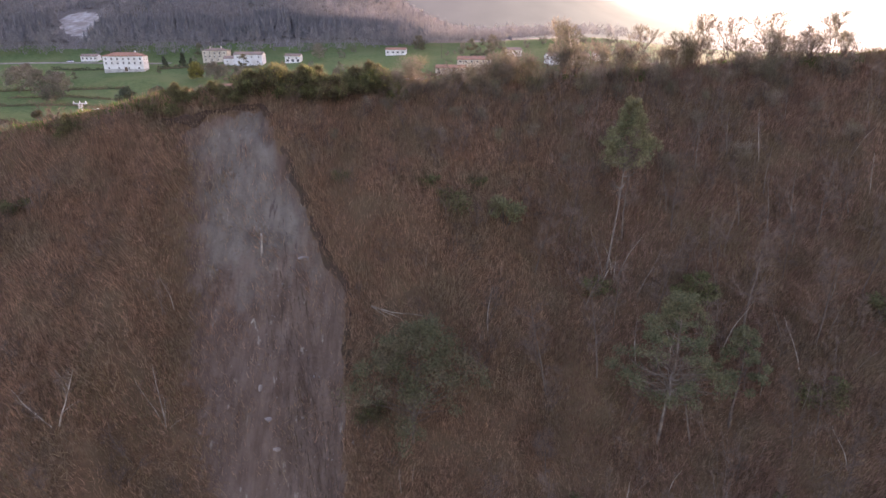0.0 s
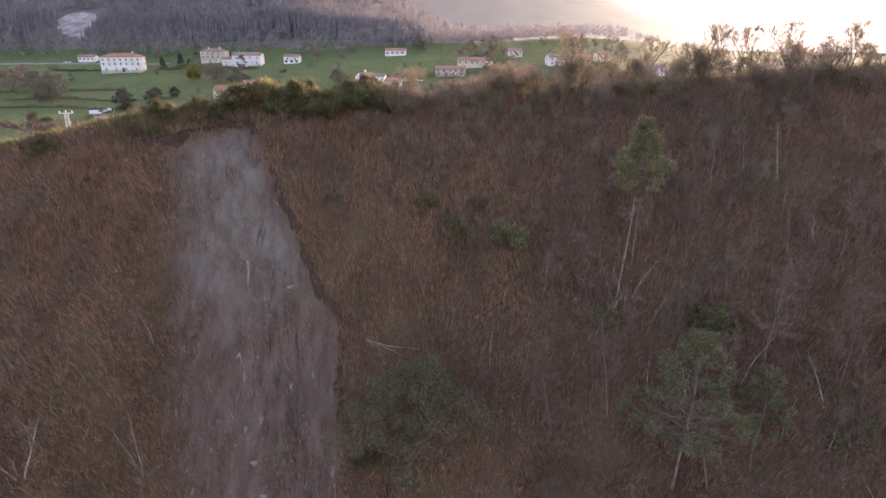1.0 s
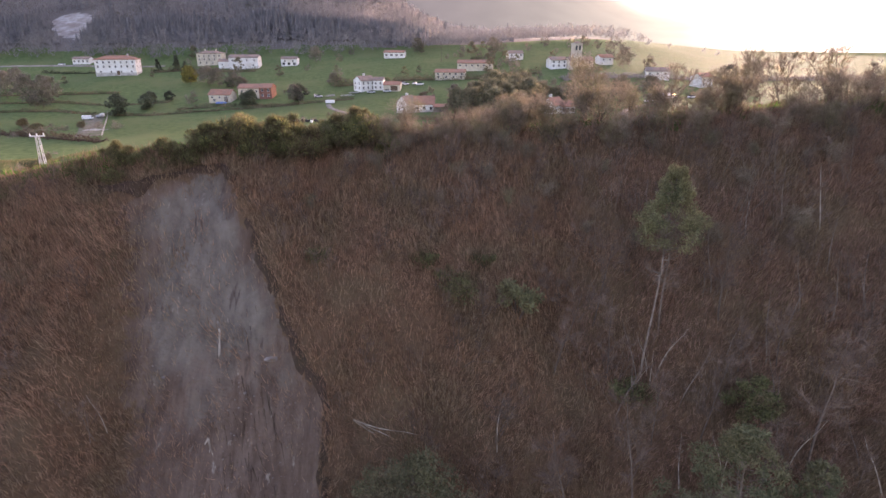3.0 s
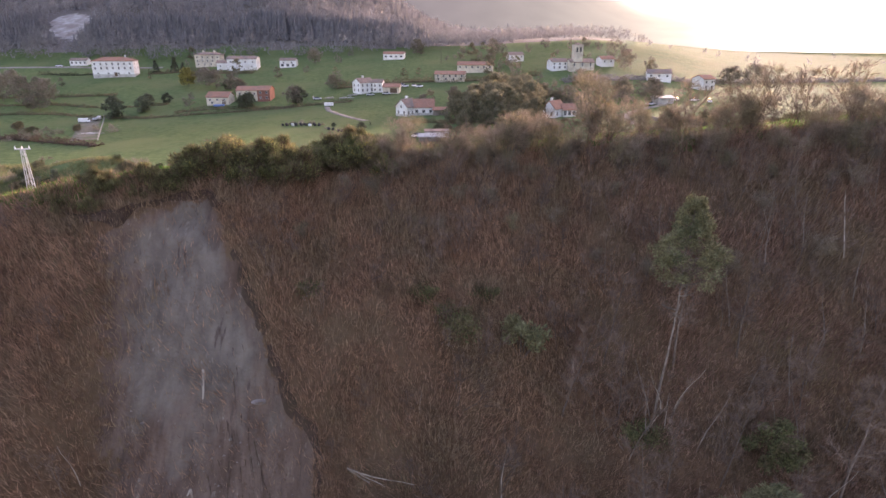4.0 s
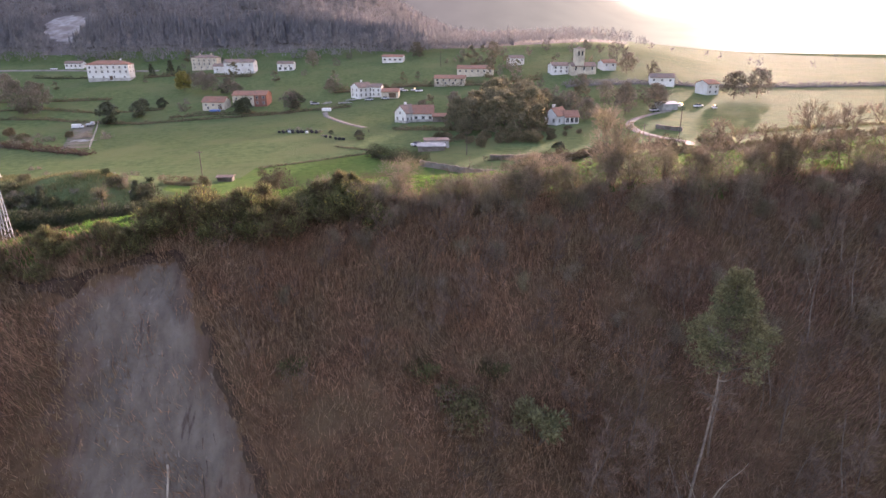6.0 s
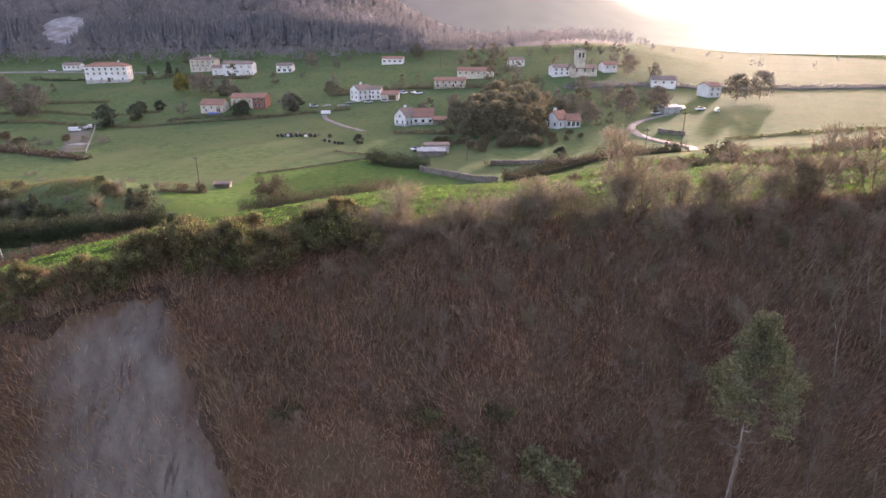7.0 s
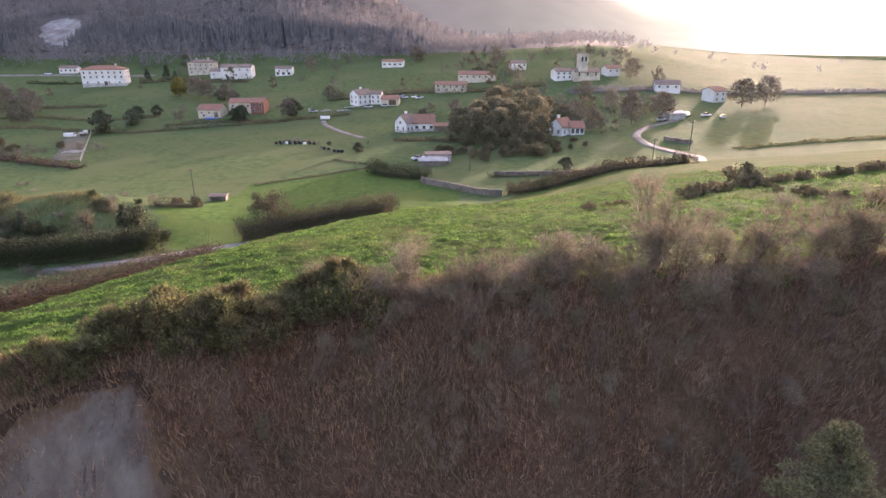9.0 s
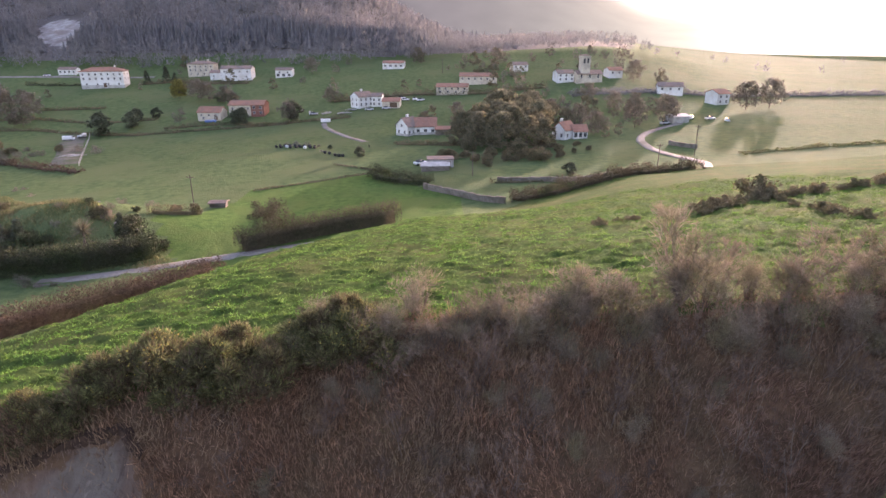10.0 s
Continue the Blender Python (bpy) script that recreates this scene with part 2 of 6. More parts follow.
M_GORSE = surf("gorse_green", (0.105, 0.115, 0.055), (0.185, 0.19, 0.085), (0.165, 0.125, 0.075), 0.5, 1.6, 0.8, 0, island=0.5, thing=0.2, thin=0.4)
M_GORSEDULL = surf("gorse_brown", (0.10, 0.09, 0.05), (0.175, 0.152, 0.082), (0.15, 0.112, 0.068), 0.5, 1.6, 0.85, 0, island=0.5, thing=0.2, thin=0.35)
M_SPRIG = surf("gorse_shoots", (0.155, 0.178, 0.074), (0.25, 0.272, 0.108), (0.20, 0.19, 0.092), 0.4, 1.5, 0.8, 0, island=0.5, thing=0.15, thin=0.4)
M_GOLDEN = surf("golden_leaves", (0.22, 0.20, 0.06), (0.32, 0.28, 0.09), (0.20, 0.20, 0.08), 0.8, 3.0, 0.7, 0, island=0.4, thin=0.3)
M_YELLOW = surf("gorse_flower", (0.37, 0.31, 0.07), (0.47, 0.40, 0.11), None, 0.4, 2.0, 0.6, 0, island=0.3, thin=0.3)
M_HEDGE = surf("hedge_leaves", (0.045, 0.06, 0.028), (0.08, 0.098, 0.042), (0.066, 0.066, 0.038), 0.6, 4.0, 0.6, 0, island=0.45, thing=0.15, thin=0.2)
M_WEEDS = surf("rough_weeds", (0.13, 0.15, 0.062), (0.215, 0.228, 0.10), (0.21, 0.18, 0.095), 0.7, 5.0, 0.85, 0, island=0.4, thin=0.3)
# brown soil and roots, painted darker for the shade at the slip's rim
M_ROOTS = surf("dark_rooty_soil", (0.05, 0.032, 0.024), (0.095, 0.062, 0.045), (0.07, 0.05, 0.032), 0.25, 1.5, 0.95, 0.8, 0.12)
M_BROWNHEDGE = surf("brown_hedge", (0.085, 0.06, 0.045), (0.14, 0.10, 0.073), (0.115, 0.092, 0.06), 0.6, 5.0, 0.9, 0, island=0.4, thin=0.2)
M_BRUSHHEDGE = surf("brown_thicket_hedge", (0.098, 0.08, 0.052), (0.155, 0.128, 0.08), (0.085, 0.085, 0.048), 0.7, 4.0, 0.85, 0, island=0.4, thin=0.2)
M_OLIVE = surf("olive_hedge", (0.145, 0.12, 0.075), (0.22, 0.185, 0.11), (0.12, 0.12, 0.065), 0.7, 6.0, 0.85, 0, island=0.35, thin=0.2)
# far woods: base colours paled and greyed, distance haze painted in
M_HAZEDCONIFER = surf("hazed_conifer", (0.18, 0.18, 0.19), (0.225, 0.222, 0.23), (0.225, 0.22, 0.222), 14.0, 60.0, 0.9, 0, island=0.15, thin=0.4, gloss=0.1)
M_HAZEDBARE = surf("hazed_bare_wood", (0.222, 0.212, 0.212), (0.285, 0.272, 0.27), (0.235, 0.228, 0.222), 14.0, 50.0, 0.9, 0, island=0.15, thin=0.28, gloss=0.1)
M_WALL = surf("white_render", (0.72, 0.72, 0.71), (0.80, 0.80, 0.79), (0.66, 0.64, 0.60), 1.5, 5.0, 0.85, 0.2, 0.05)
M_CREAM = surf("cream_render", (0.56, 0.50, 0.40), (0.66, 0.60, 0.49), (0.45, 0.40, 0.33), 1.2, 3.0, 0.9, 0.2, 0.05)
M_STONEWALL = surf("rubble_stone", (0.18, 0.155, 0.132), (0.28, 0.245, 0.208), (0.145, 0.125, 0.10), 0.5, 3.0, 0.95, 0.9, 0.2)
M_BRICKRED = surf("red_render", (0.24, 0.108, 0.082), (0.31, 0.15, 0.115), None, 0.8, 3.0, 0.9, 0.3, 0.08)
M_TILE = surf("clay_tiles", (0.29, 0.145, 0.10), (0.39, 0.205, 0.145), (0.27, 0.16, 0.12), 0.9, 3.5, 0.85, 0.6, 0.12)
M_TILEDARK = surf("weathered_tiles", (0.21, 0.15, 0.125), (0.31, 0.225, 0.185), (0.18, 0.155, 0.14), 0.9, 3.5, 0.85, 0.6, 0.12)
M_GLASS = surf("window_glass", (0.03, 0.035, 0.045), (0.05, 0.055, 0.065), None, 2.0, 4.0, 0.12, 0, gloss=0.5)
M_FRAME = surf("painted_wood", (0.55, 0.53, 0.50), (0.65, 0.63, 0.6), None, 0.5, 2.0, 0.6, 0)
M_DOOR = surf("dark_wood_door", (0.10, 0.065, 0.045), (0.16, 0.11, 0.075), None, 0.4, 2.0, 0.7, 0.2, 0.05)
M_CONCRETE = surf("concrete", (0.42, 0.41, 0.39), (0.54, 0.53, 0.51), (0.34, 0.33, 0.31), 0.4, 2.0, 0.9, 0.3, 0.05)
M_ROCK = surf("pale_rock", (0.22, 0.19, 0.17), (0.34, 0.30, 0.27), (0.19, 0.155, 0.13), 0.3, 1.2, 0.95, 0.8, 0.1, thing=0.15)
M_METAL = surf("galvanised", (0.48, 0.49, 0.51), (0.60, 0.61, 0.63), None, 0.6, 2.0, 0.5, 0.1, 0.05)
M_VAN = surf("white_paint", (0.76, 0.76, 0.77), (0.82, 0.82, 0.82), None, 0.8, 2.0, 0.35, 0)
M_RUBBER = surf("black_rubber", (0.025, 0.025, 0.027), (0.05, 0.05, 0.052), None, 0.3, 2.0, 0.75, 0.2, 0.05)
M_WRAP = surf("pale_wrap", (0.50, 0.55, 0.55), (0.66, 0.70, 0.70), None, 0.4, 2.0, 0.4, 0.2, 0.1)
M_BLUE = surf("blue_tarpaulin", (0.10, 0.17, 0.38), (0.15, 0.24, 0.48), None, 0.5, 2.0, 0.6, 0.3, 0.1)
M_BROWNTREE = surf("leafless_crown", (0.18, 0.155, 0.125), (0.27, 0.235, 0.19), (0.17, 0.16, 0.115), 1.2, 5.0, 0.9, 0, island=0.4, thing=0.25, thin=0.2)
M_THICKET = surf("thicket_twigs", (0.18, 0.145, 0.11), (0.30, 0.245, 0.185), (0.215, 0.19, 0.115), 0.5, 2.5, 0.9, 0, island=0.4, thing=0.25, thin=0.25)
M_GREYBARK = surf("pale_grey_bark", (0.195, 0.158, 0.128), (0.30, 0.25, 0.205), (0.15, 0.12, 0.095), 0.3, 0.8, 0.85, 0.4, 0.05)
M_HAZEGLOW = haze_hills()


# ---- building blocks ----
def mesh_of(name, verts, faces, material, smooth=False):
    me = bpy.data.meshes.new(name)
    v = np.asarray(verts, np.float32)
    f = np.asarray(faces, np.int32)
    me.vertices.add(len(v))
    me.vertices.foreach_set("co", v.ravel())
    me.loops.add(f.size)
    me.loops.foreach_set("vertex_index", f.ravel())
    me.polygons.add(len(f))
    me.polygons.foreach_set("loop_start", np.arange(0, f.size, f.shape[1], dtype=np.int32))
    me.polygons.foreach_set("use_smooth", np.full(len(f), smooth))
    me.update(calc_edges=True)
    me.validate()
    for m in material if isinstance(material, (list, tuple)) else [material]:
        me.materials.append(m)
    return me


def under(name, me, parent, label=""):
    ob = new(name, me)
    ob.parent = parent
    if label:
        tagged(ob, label)
    return ob


def part(name, bm, material, parent, label=""):
    me = bpy.data.meshes.new(name)
    bm.normal_update()
    bm.to_mesh(me)
    bm.free()
    me.materials.append(material)
    return under(name, me, parent, label)


def thing(name, label, category, group="", kind="", at=None):
    ob = new(name)
    ob.empty_display_size = 0.5
    if at is not None:
        ob.matrix_basis = at
    return tagged(ob, label, category, group, kind)


def box(bm, cx, cy, cz, sx, sy, sz, turn=0.0, bevel=0.0):
    m = Matrix.Translation((cx, cy, cz)) @ Matrix.Rotation(turn, 4, "Z") @ Matrix.Diagonal((sx, sy, sz, 1))
    r = bmesh.ops.create_cube(bm, size=1.0, matrix=m)
    if bevel:
        edges = list({e for v in r["verts"] for e in v.link_edges})
        bmesh.ops.bevel(bm, geom=edges, offset=bevel, segments=1, affect="EDGES")
    return bm


def rod(bm, a, b, r1, r2=None, sides=6):
    a, b = Vector(a), Vector(b)
    d = b - a
    m = Matrix.Translation((a + b) / 2) @ d.to_track_quat("Z", "Y").to_matrix().to_4x4()
    bmesh.ops.create_cone(bm, cap_ends=True, segments=sides, radius1=r1, radius2=r1 if r2 is None else r2, depth=d.length, matrix=m)
    return bm


def tube(pts, radii, sides, verts, faces):
    """Adds a tapered limb along pts."""
    base = len(verts)
    for i, p in enumerate(pts):
        d = (pts[min(i + 1, len(pts) - 1)] - pts[max(i - 1, 0)])
        d = d / (np.linalg.norm(d) + 1e-9)
        u = np.cross(d, (0.31, 0.52, 0.79) if abs(d[2]) > 0.9 else (0, 0, 1.0))
        u /= np.linalg.norm(u) + 1e-9
        w = np.cross(d, u)
        for k in range(sides):
            a = 2 * math.pi * k / sides
            verts.append(p + radii[i] * (math.cos(a) * u + math.sin(a) * w))
    for i in range(len(pts) - 1):
        for k in range(sides):
            a, b = base + i * sides + k, base + i * sides + (k + 1) % sides
            faces.append((a, b, b + sides, a + sides))


def bend(rng, p, d, length, wob, droop, n=5):
    """A wavy limb from p along d."""
    pts = [np.array(p, float)]
    d = np.array(d, float) / np.linalg.norm(d)
    for _ in range(n):
        d = d + rng.normal(0, wob, 3) + np.array((0, 0, droop))
        d /= np.linalg.norm(d)
        pts.append(pts[-1] + d * length / n)
    return pts


def slivers(rng, at, way, length, width):
    """One thin triangle for each place: a twig, blade or needle."""
    at, way = np.asarray(at, float), np.asarray(way, float)
    way = way / (np.linalg.norm(way, axis=1, keepdims=True) + 1e-9)
    side = np.cross(way, rng.normal(0, 1, way.shape))
    side /= np.linalg.norm(side, axis=1, keepdims=True) + 1e-9
    length, width = np.broadcast_to(length, len(at))[:, None], np.broadcast_to(width, len(at))[:, None]
    v = np.stack((at - side * width / 2, at + side * width / 2, at + way * length), 1).reshape(-1, 3)
    return v, np.arange(len(v)).reshape(-1, 3)


def leaves(rng, at, length, width, out=None):
    """A bent leaf of two triangles for each place; out: the way that it leans."""
    at = np.asarray(at, float)
    n = len(at)
    d = rng.normal(0, 1, (n, 3))
    if out is not None:
        d = d * 0.8 + out
    d /= np.linalg.norm(d, axis=1, keepdims=True) + 1e-9
    s = np.cross(d, rng.normal(0, 1, (n, 3)))
    s /= np.linalg.norm(s, axis=1, keepdims=True) + 1e-9
    up = np.cross(s, d)
    L, W = np.broadcast_to(length, n)[:, None], np.broadcast_to(width, n)[:, None]
    v = np.stack((at - d * L / 2, at + s * W / 2 + up * W * 0.2, at + d * L / 2, at - s * W / 2 + up * W * 0.2), 1).reshape(-1, 3)
    k = np.arange(n)[:, None] * 4
    f = np.concatenate((k + (0, 1, 2), k + (0, 2, 3)), 1).reshape(-1, 3)
    return v, f


def ball(rng, n, spread=1.0):
    """n places in a ball, thicker towards its skin."""
    d = rng.normal(0, 1, (n, 3))
    d /= np.linalg.norm(d, axis=1, keepdims=True)
    return d * (rng.random(n) ** 0.45)[:, None] * spread


def join(*pieces):
    vs, fs, k = [], [], 0
    for v, f in pieces:
        v, f = np.asarray(v, float).reshape(-1, 3), np.asarray(f, int)
        vs.append(v)
        fs.append(f + k)
        k += len(v)
    return np.concatenate(vs), np.concatenate(fs)


def tris(faces):
    f = np.asarray(faces, int)
    return np.concatenate((f[:, [0, 1, 2]], f[:, [0, 2, 3]]))


def place(x, y, turn=0.0, size=1.0, sink=0.0, lean=0.0):
    """A pose on the ground."""
    return pose(x, y, float(land(x, y)) - sink, lean, 0, turn) @ Matrix.Diagonal((size, size, size, 1))


def put(ob, x, y, turn=0.0, size=1.0, sink=0.0, lean=0.0, label=""):
    """Another one of a thing, on the ground."""
    c = copy_thing(ob, pose(x, y, float(land(x, y)) - sink, lean, 0, turn))
    c.scale = (size, size, size * random.uniform(0.92, 1.1))
    if label:
        tagged(c, label)
    return c


# ---- the ground: one sheet to the horizon ----
QX, QY = 305.0, 524.0   # middle of the quarry
def steps(stops):
    out = [stops[0][0]]
    for (a, s), (b, _) in zip(stops, stops[1:]):
        n = max(1, round((b - a) / s))
        out += list(a + (b - a) * (i + 1) / n for i in range(n))
    return np.array(out)


gx = steps(((-4500, 500), (-1500, 120), (-500, 22), (-345, 4.5), (-262, 20), (-130, 3.0), (-50, 0.45), (48, 3.0), (150, 14), (500, 120), (1500, 500), (4500, 1)))
gy = steps(((-1500, 300), (-300, 40), (-20, 3.0), (20, 0.42), (75, 0.9), (130, 1.7), (200, 4.0), (260, 6.0), (460, 7), (492, 4.5), (562, 9), (580, 14), (760, 120), (1500, 400), (4500, 1)))
X, Y = np.meshgrid(gx, gy)
Z = land(X, Y)
E = brink(X)
on_top = ramp(0, 3, Y - E) * (1 - ramp(120, 150, Y))
Z = Z + on_top * (0.26 * ripple(X * 0.6, Y, 0.95, 1.3) + 0.14 * ripple(X * 0.7, Y, 0.6, 2.7) + 0.15 * ripple(X * 0.6, Y, 2.3, 5.1))
Z = Z + scar_depth(X, Z) * ramp(0.5, 2.0, E - Y) * (0.16 * ripple(X, Y * 0.45, 1.3, 3.3) + 0.08 * ripple(X, Y * 0.5, 0.8, 6.1))
far_out = ramp(900, 2500, np.hypot(X, Y))
Z = Z * (1 - far_out) + far_out * np.minimum(Z, 6.0)
nx, ny = len(gx), len(gy)
idx = np.arange(nx * ny).reshape(ny, nx)
quads = np.stack((idx[:-1, :-1], idx[:-1, 1:], idx[1:, 1:], idx[1:, :-1]), -1).reshape(-1, 4)
cx, cy = (X[:-1, :-1] + X[1:, 1:]) / 2, (Y[:-1, :-1] + Y[1:, 1:]) / 2
cz = land(cx, cy)
zone = np.zeros(cx.shape, int)
zone[cy > 132 + 45 * ramp(0, 30, cx) + 6 * ripple(cx, cy, 20.0)] = 1
zone[cx < bank(cy)] = 1
zone[(cx > np.interp(cy, (100, 127, 147, 154, 180), (-48, -50, -62, -56, -52)) + 0.8 * ripple(cx, cy, 3.0)) & (cx < np.interp(cy, (150, 156, 161, 168.7, 176, 200), (16, 12, 6.6, 0.1, -7, -20))) & (cy < 180 + (cx + 52) * 0.56 + 0.8 * ripple(cx, cy, 3.0)) & (cy > 100) & (cx < bank(cy) + 2)] = 5
zone[cy < brink(cx) - 0.3 - 0.3 * (1 - ramp(-10, -2, cx)) + 0.8 * ripple(cx, cy, 2.0)] = 2
zone[(cy > 472 + 60 * ramp(-60, 120, cx) + 9 * ripple(cx, cy, 30.0)) & (cx < 0.28 * cy)] = 3
zone[cy < 10] = 2
qx, qy = cx + QX + 0.45 * (cy - QY), cy - QY
zone[((np.abs(qx) / (17 + 4 * ripple(cx, cy, 9.0))) ** 2.2 + (np.abs(qy) / (30 + 7 * ripple(cx, cy, 11.0, 2.0))) ** 2.2) < 1] = 4
ground_me = mesh_of("ground", np.stack((X, Y, Z), -1).reshape(-1, 3), quads, [M_PASTURE, M_MEADOW, M_SOIL, M_WOODFLOOR, M_QUARRY, M_FRESH], True)
ground_me.polygons.foreach_set("material_index", zone.ravel().astype(np.int32))
held = ground_me.attributes.new("bare", "FLOAT", "POINT")
held.data.foreach_set("value", (scar_depth(X, Z) * ramp(0.2, 1.2, E - Y)).ravel().astype(np.float32))
held = ground_me.attributes.new("clay", "FLOAT", "POINT")
held.data.foreach_set("value", scar_clay(X, Z).ravel().astype(np.float32))
ground = tagged(new("ground", ground_me), "rolling green pasture and meadows above a steep brown scrub slope with a bare grey scar", "ground", kind="structure")


def strip(name, pts, width, label, material=None, lift=0.06, category="road"):
    """A lane laid on the ground along pts."""
    pts = np.array(pts, float)
    t = np.concatenate(([0], np.cumsum(np.linalg.norm(np.diff(pts, axis=0), axis=1))))
    u = np.arange(0, t[-1], 1.5)
    c = np.stack((np.interp(u, t, pts[:, 0]), np.interp(u, t, pts[:, 1])), 1)
    for _ in range(4):
        c[1:-1] = (c[:-2] + 2 * c[1:-1] + c[2:]) / 4
    d = np.gradient(c, axis=0)
    d /= np.linalg.norm(d, axis=1, keepdims=True)
    s = np.stack((d[:, 1], -d[:, 0]), 1)
    rows = []
    for k in (-0.55, -0.5, -0.2, 0.0, 0.2, 0.5, 0.55):
        q = c + s * k * (width + 0.25 * ripple(u, u * 0 + k, 3.0)[:, None])
        z = land(q[:, 0], q[:, 1]) + lift + 0.05 * (1 - (2 * k) ** 2) - (0.35 if abs(k) > 0.52 else 0)
        rows.append(np.column_stack((q, z)))
    v = np.stack(rows, 1)
    i = np.arange(len(u) * 7).reshape(-1, 7)
    f = np.stack((i[:-1, :-1], i[:-1, 1:], i[1:, 1:], i[1:, :-1]), -1).reshape(-1, 4)
    return tagged(new(name, mesh_of(name, v.reshape(-1, 3), f, material or M_LANE, True)), label, category, kind="structure")


strip("road", [(-70, 119.6), (-65.9, 120.4), (-58.2, 122.3), (-51.2, 124.8), (-43.8, 127.4), (-36.6, 130.2), (-30, 132.4), (-24, 134)], 2.9, "narrow grey lane between a hedge and a pasture", lift=0.12)
strip("road", [(64.5, 176), (69.5, 188), (68, 196), (64.6, 206), (63.0, 215), (64.2, 229), (68, 239), (73.5, 247), (82, 256), (90, 262)], 2.7, "pale lane bending through the fields by the village", lift=0.15)
strip("pavement", [(-56, 297), (-54, 290), (-48, 277), (-40, 262), (-31, 249)], 2.2, "pale gravel path crossing a meadow to farm houses", lift=0.15, category="path")
strip("road", [(-330, 424), (-250, 428), (-215, 426), (-190, 429)], 3.6, "country road along the foot of the wooded hill", lift=0.25)

# backdrop of far hills with the haze glow painted in, away to the sunny side
ang = np.radians(np.linspace(-32, 80, 160))
crest = 90 + 40 * ramp(0.42, 0.6, ang) + 22 * ripple(np.degrees(ang), ang * 0, 9.0, 1.0) + 9 * ripple(np.degrees(ang), ang * 0, 3.1, 2.0) + 330 * (1 - ramp(-0.05, 0.42, ang))
ring = np.concatenate([np.stack((r * np.sin(ang), r * np.cos(ang), z), 1) for r, z in ((1000, ang * 0 - 40), (1150, 10 + crest * 0.1), (1500, crest * 0.6), (2000, crest), (2400, ang * 0 - 40))])
i = np.arange(800).reshape(5, 160)
backdrop = tagged(new("backdrop", mesh_of("backdrop", ring, np.stack((i[:-1, :-1], i[:-1, 1:], i[1:, 1:], i[1:, :-1]), -1).reshape(-1, 4), M_HAZEGLOW, True)),
                  "far hills backdrop with bright haze painted as glow", "hills", kind="structure")


# ---- plants ----
def bare_tree(seed, height=8.0, stems=1, spread=0.45, name="bare_tree", label="", bark=None, twig=None, limbs=9, twigs=700, category="tree", group="", thick=0.012, ways=None):
    """A leafless tree or shrub: trunk and limbs, and a crown of fine twigs."""
    rng = np.random.default_rng(seed)
    tv, tf, cv, cf, tips = [], [], [], [], []
    for s in range(stems):
        way = np.array((rng.normal(0, 0.08 + 0.25 * (stems > 1)), rng.normal(0, 0.08 + 0.25 * (stems > 1)), 1.0))
        if ways:
            way = np.array(ways[s])
        h = height * rng.uniform(0.8, 1.0) * min(1.0, np.linalg.norm(way))
        pts = bend(rng, (0, 0, -0.3) if ways else (rng.normal(0, 0.1 * stems), rng.normal(0, 0.1 * stems), -0.4), way, h, 0.07, 0.02, 7)
        rad = [h * thick * (1 - 0.85 * i / 7) for i in range(8)]
        tube(pts, rad, 4 if stems > 1 else 5, tv, tf)
        for b in range(limbs):
            u = rng.uniform(0.28, 0.97)
            k = min(int(u * 7), 6)
            p = pts[k] + (pts[k + 1] - pts[k]) * (u * 7 - k)
            a = rng.uniform(0, 2 * math.pi)
            ln = h * spread * rng.uniform(0.5, 1.0) * (1.15 - u * 0.7)
            d = (math.cos(a), math.sin(a), rng.uniform(0.4, 1.3))
            q = bend(rng, p, d, ln, 0.16, 0.03, 4)
            r = rad[k] * 0.5
            tube(q, [r, r * 0.75, r * 0.5, r * 0.35, r * 0.15], 3, tv, tf)
            for _ in range(5):
                j = rng.integers(1, 4)
                w = bend(rng, q[j], q[j + 1] - q[j] + rng.normal(0, 0.5 * ln / 4, 3), ln * rng.uniform(0.3, 0.6), 0.2, 0.02, 3)
                side = np.cross(w[1] - w[0], rng.normal(0, 1, 3))
                side *= max(0.012, r * 0.35) / (np.linalg.norm(side) + 1e-9)
                cf.append([len(cv) + m for m in (0, 1, 2, 3)])
                cv += [w[0] - side, w[0] + side, w[2] + side * 0.5, w[3]]
                tips += [(w[m], w[m] - w[m - 1]) for m in (1, 2, 3)]
            tips += [(q[m], q[m] - q[m - 1]) for m in (2, 3, 4)]
    at = np.array([t[0] for t in tips])
    dr = np.array([t[1] / (np.linalg.norm(t[1]) + 1e-9) for t in tips])
    pick = rng.integers(0, len(at), twigs)
    v, f = slivers(rng, at[pick] + rng.normal(0, 0.03 * height / 4, (twigs, 3)), dr[pick] + rng.normal(0, 0.45, (twigs, 3)) + (0, 0, 0.25), rng.uniform(0.05, 0.14, twigs) * height ** 0.7 * 1.2, 0.005 * height ** 0.6 + 0.011)
    cv, cf = join((np.array(cv), tris(cf)), (v, f))
    ob = thing(name, label, category, group)
    under("trunk", mesh_of("trunk", np.array(tv), tf, bark or M_BARK, True), ob)
    under("crown", mesh_of("crown", cv, cf, twig or M_TWIG), ob)
    return ob


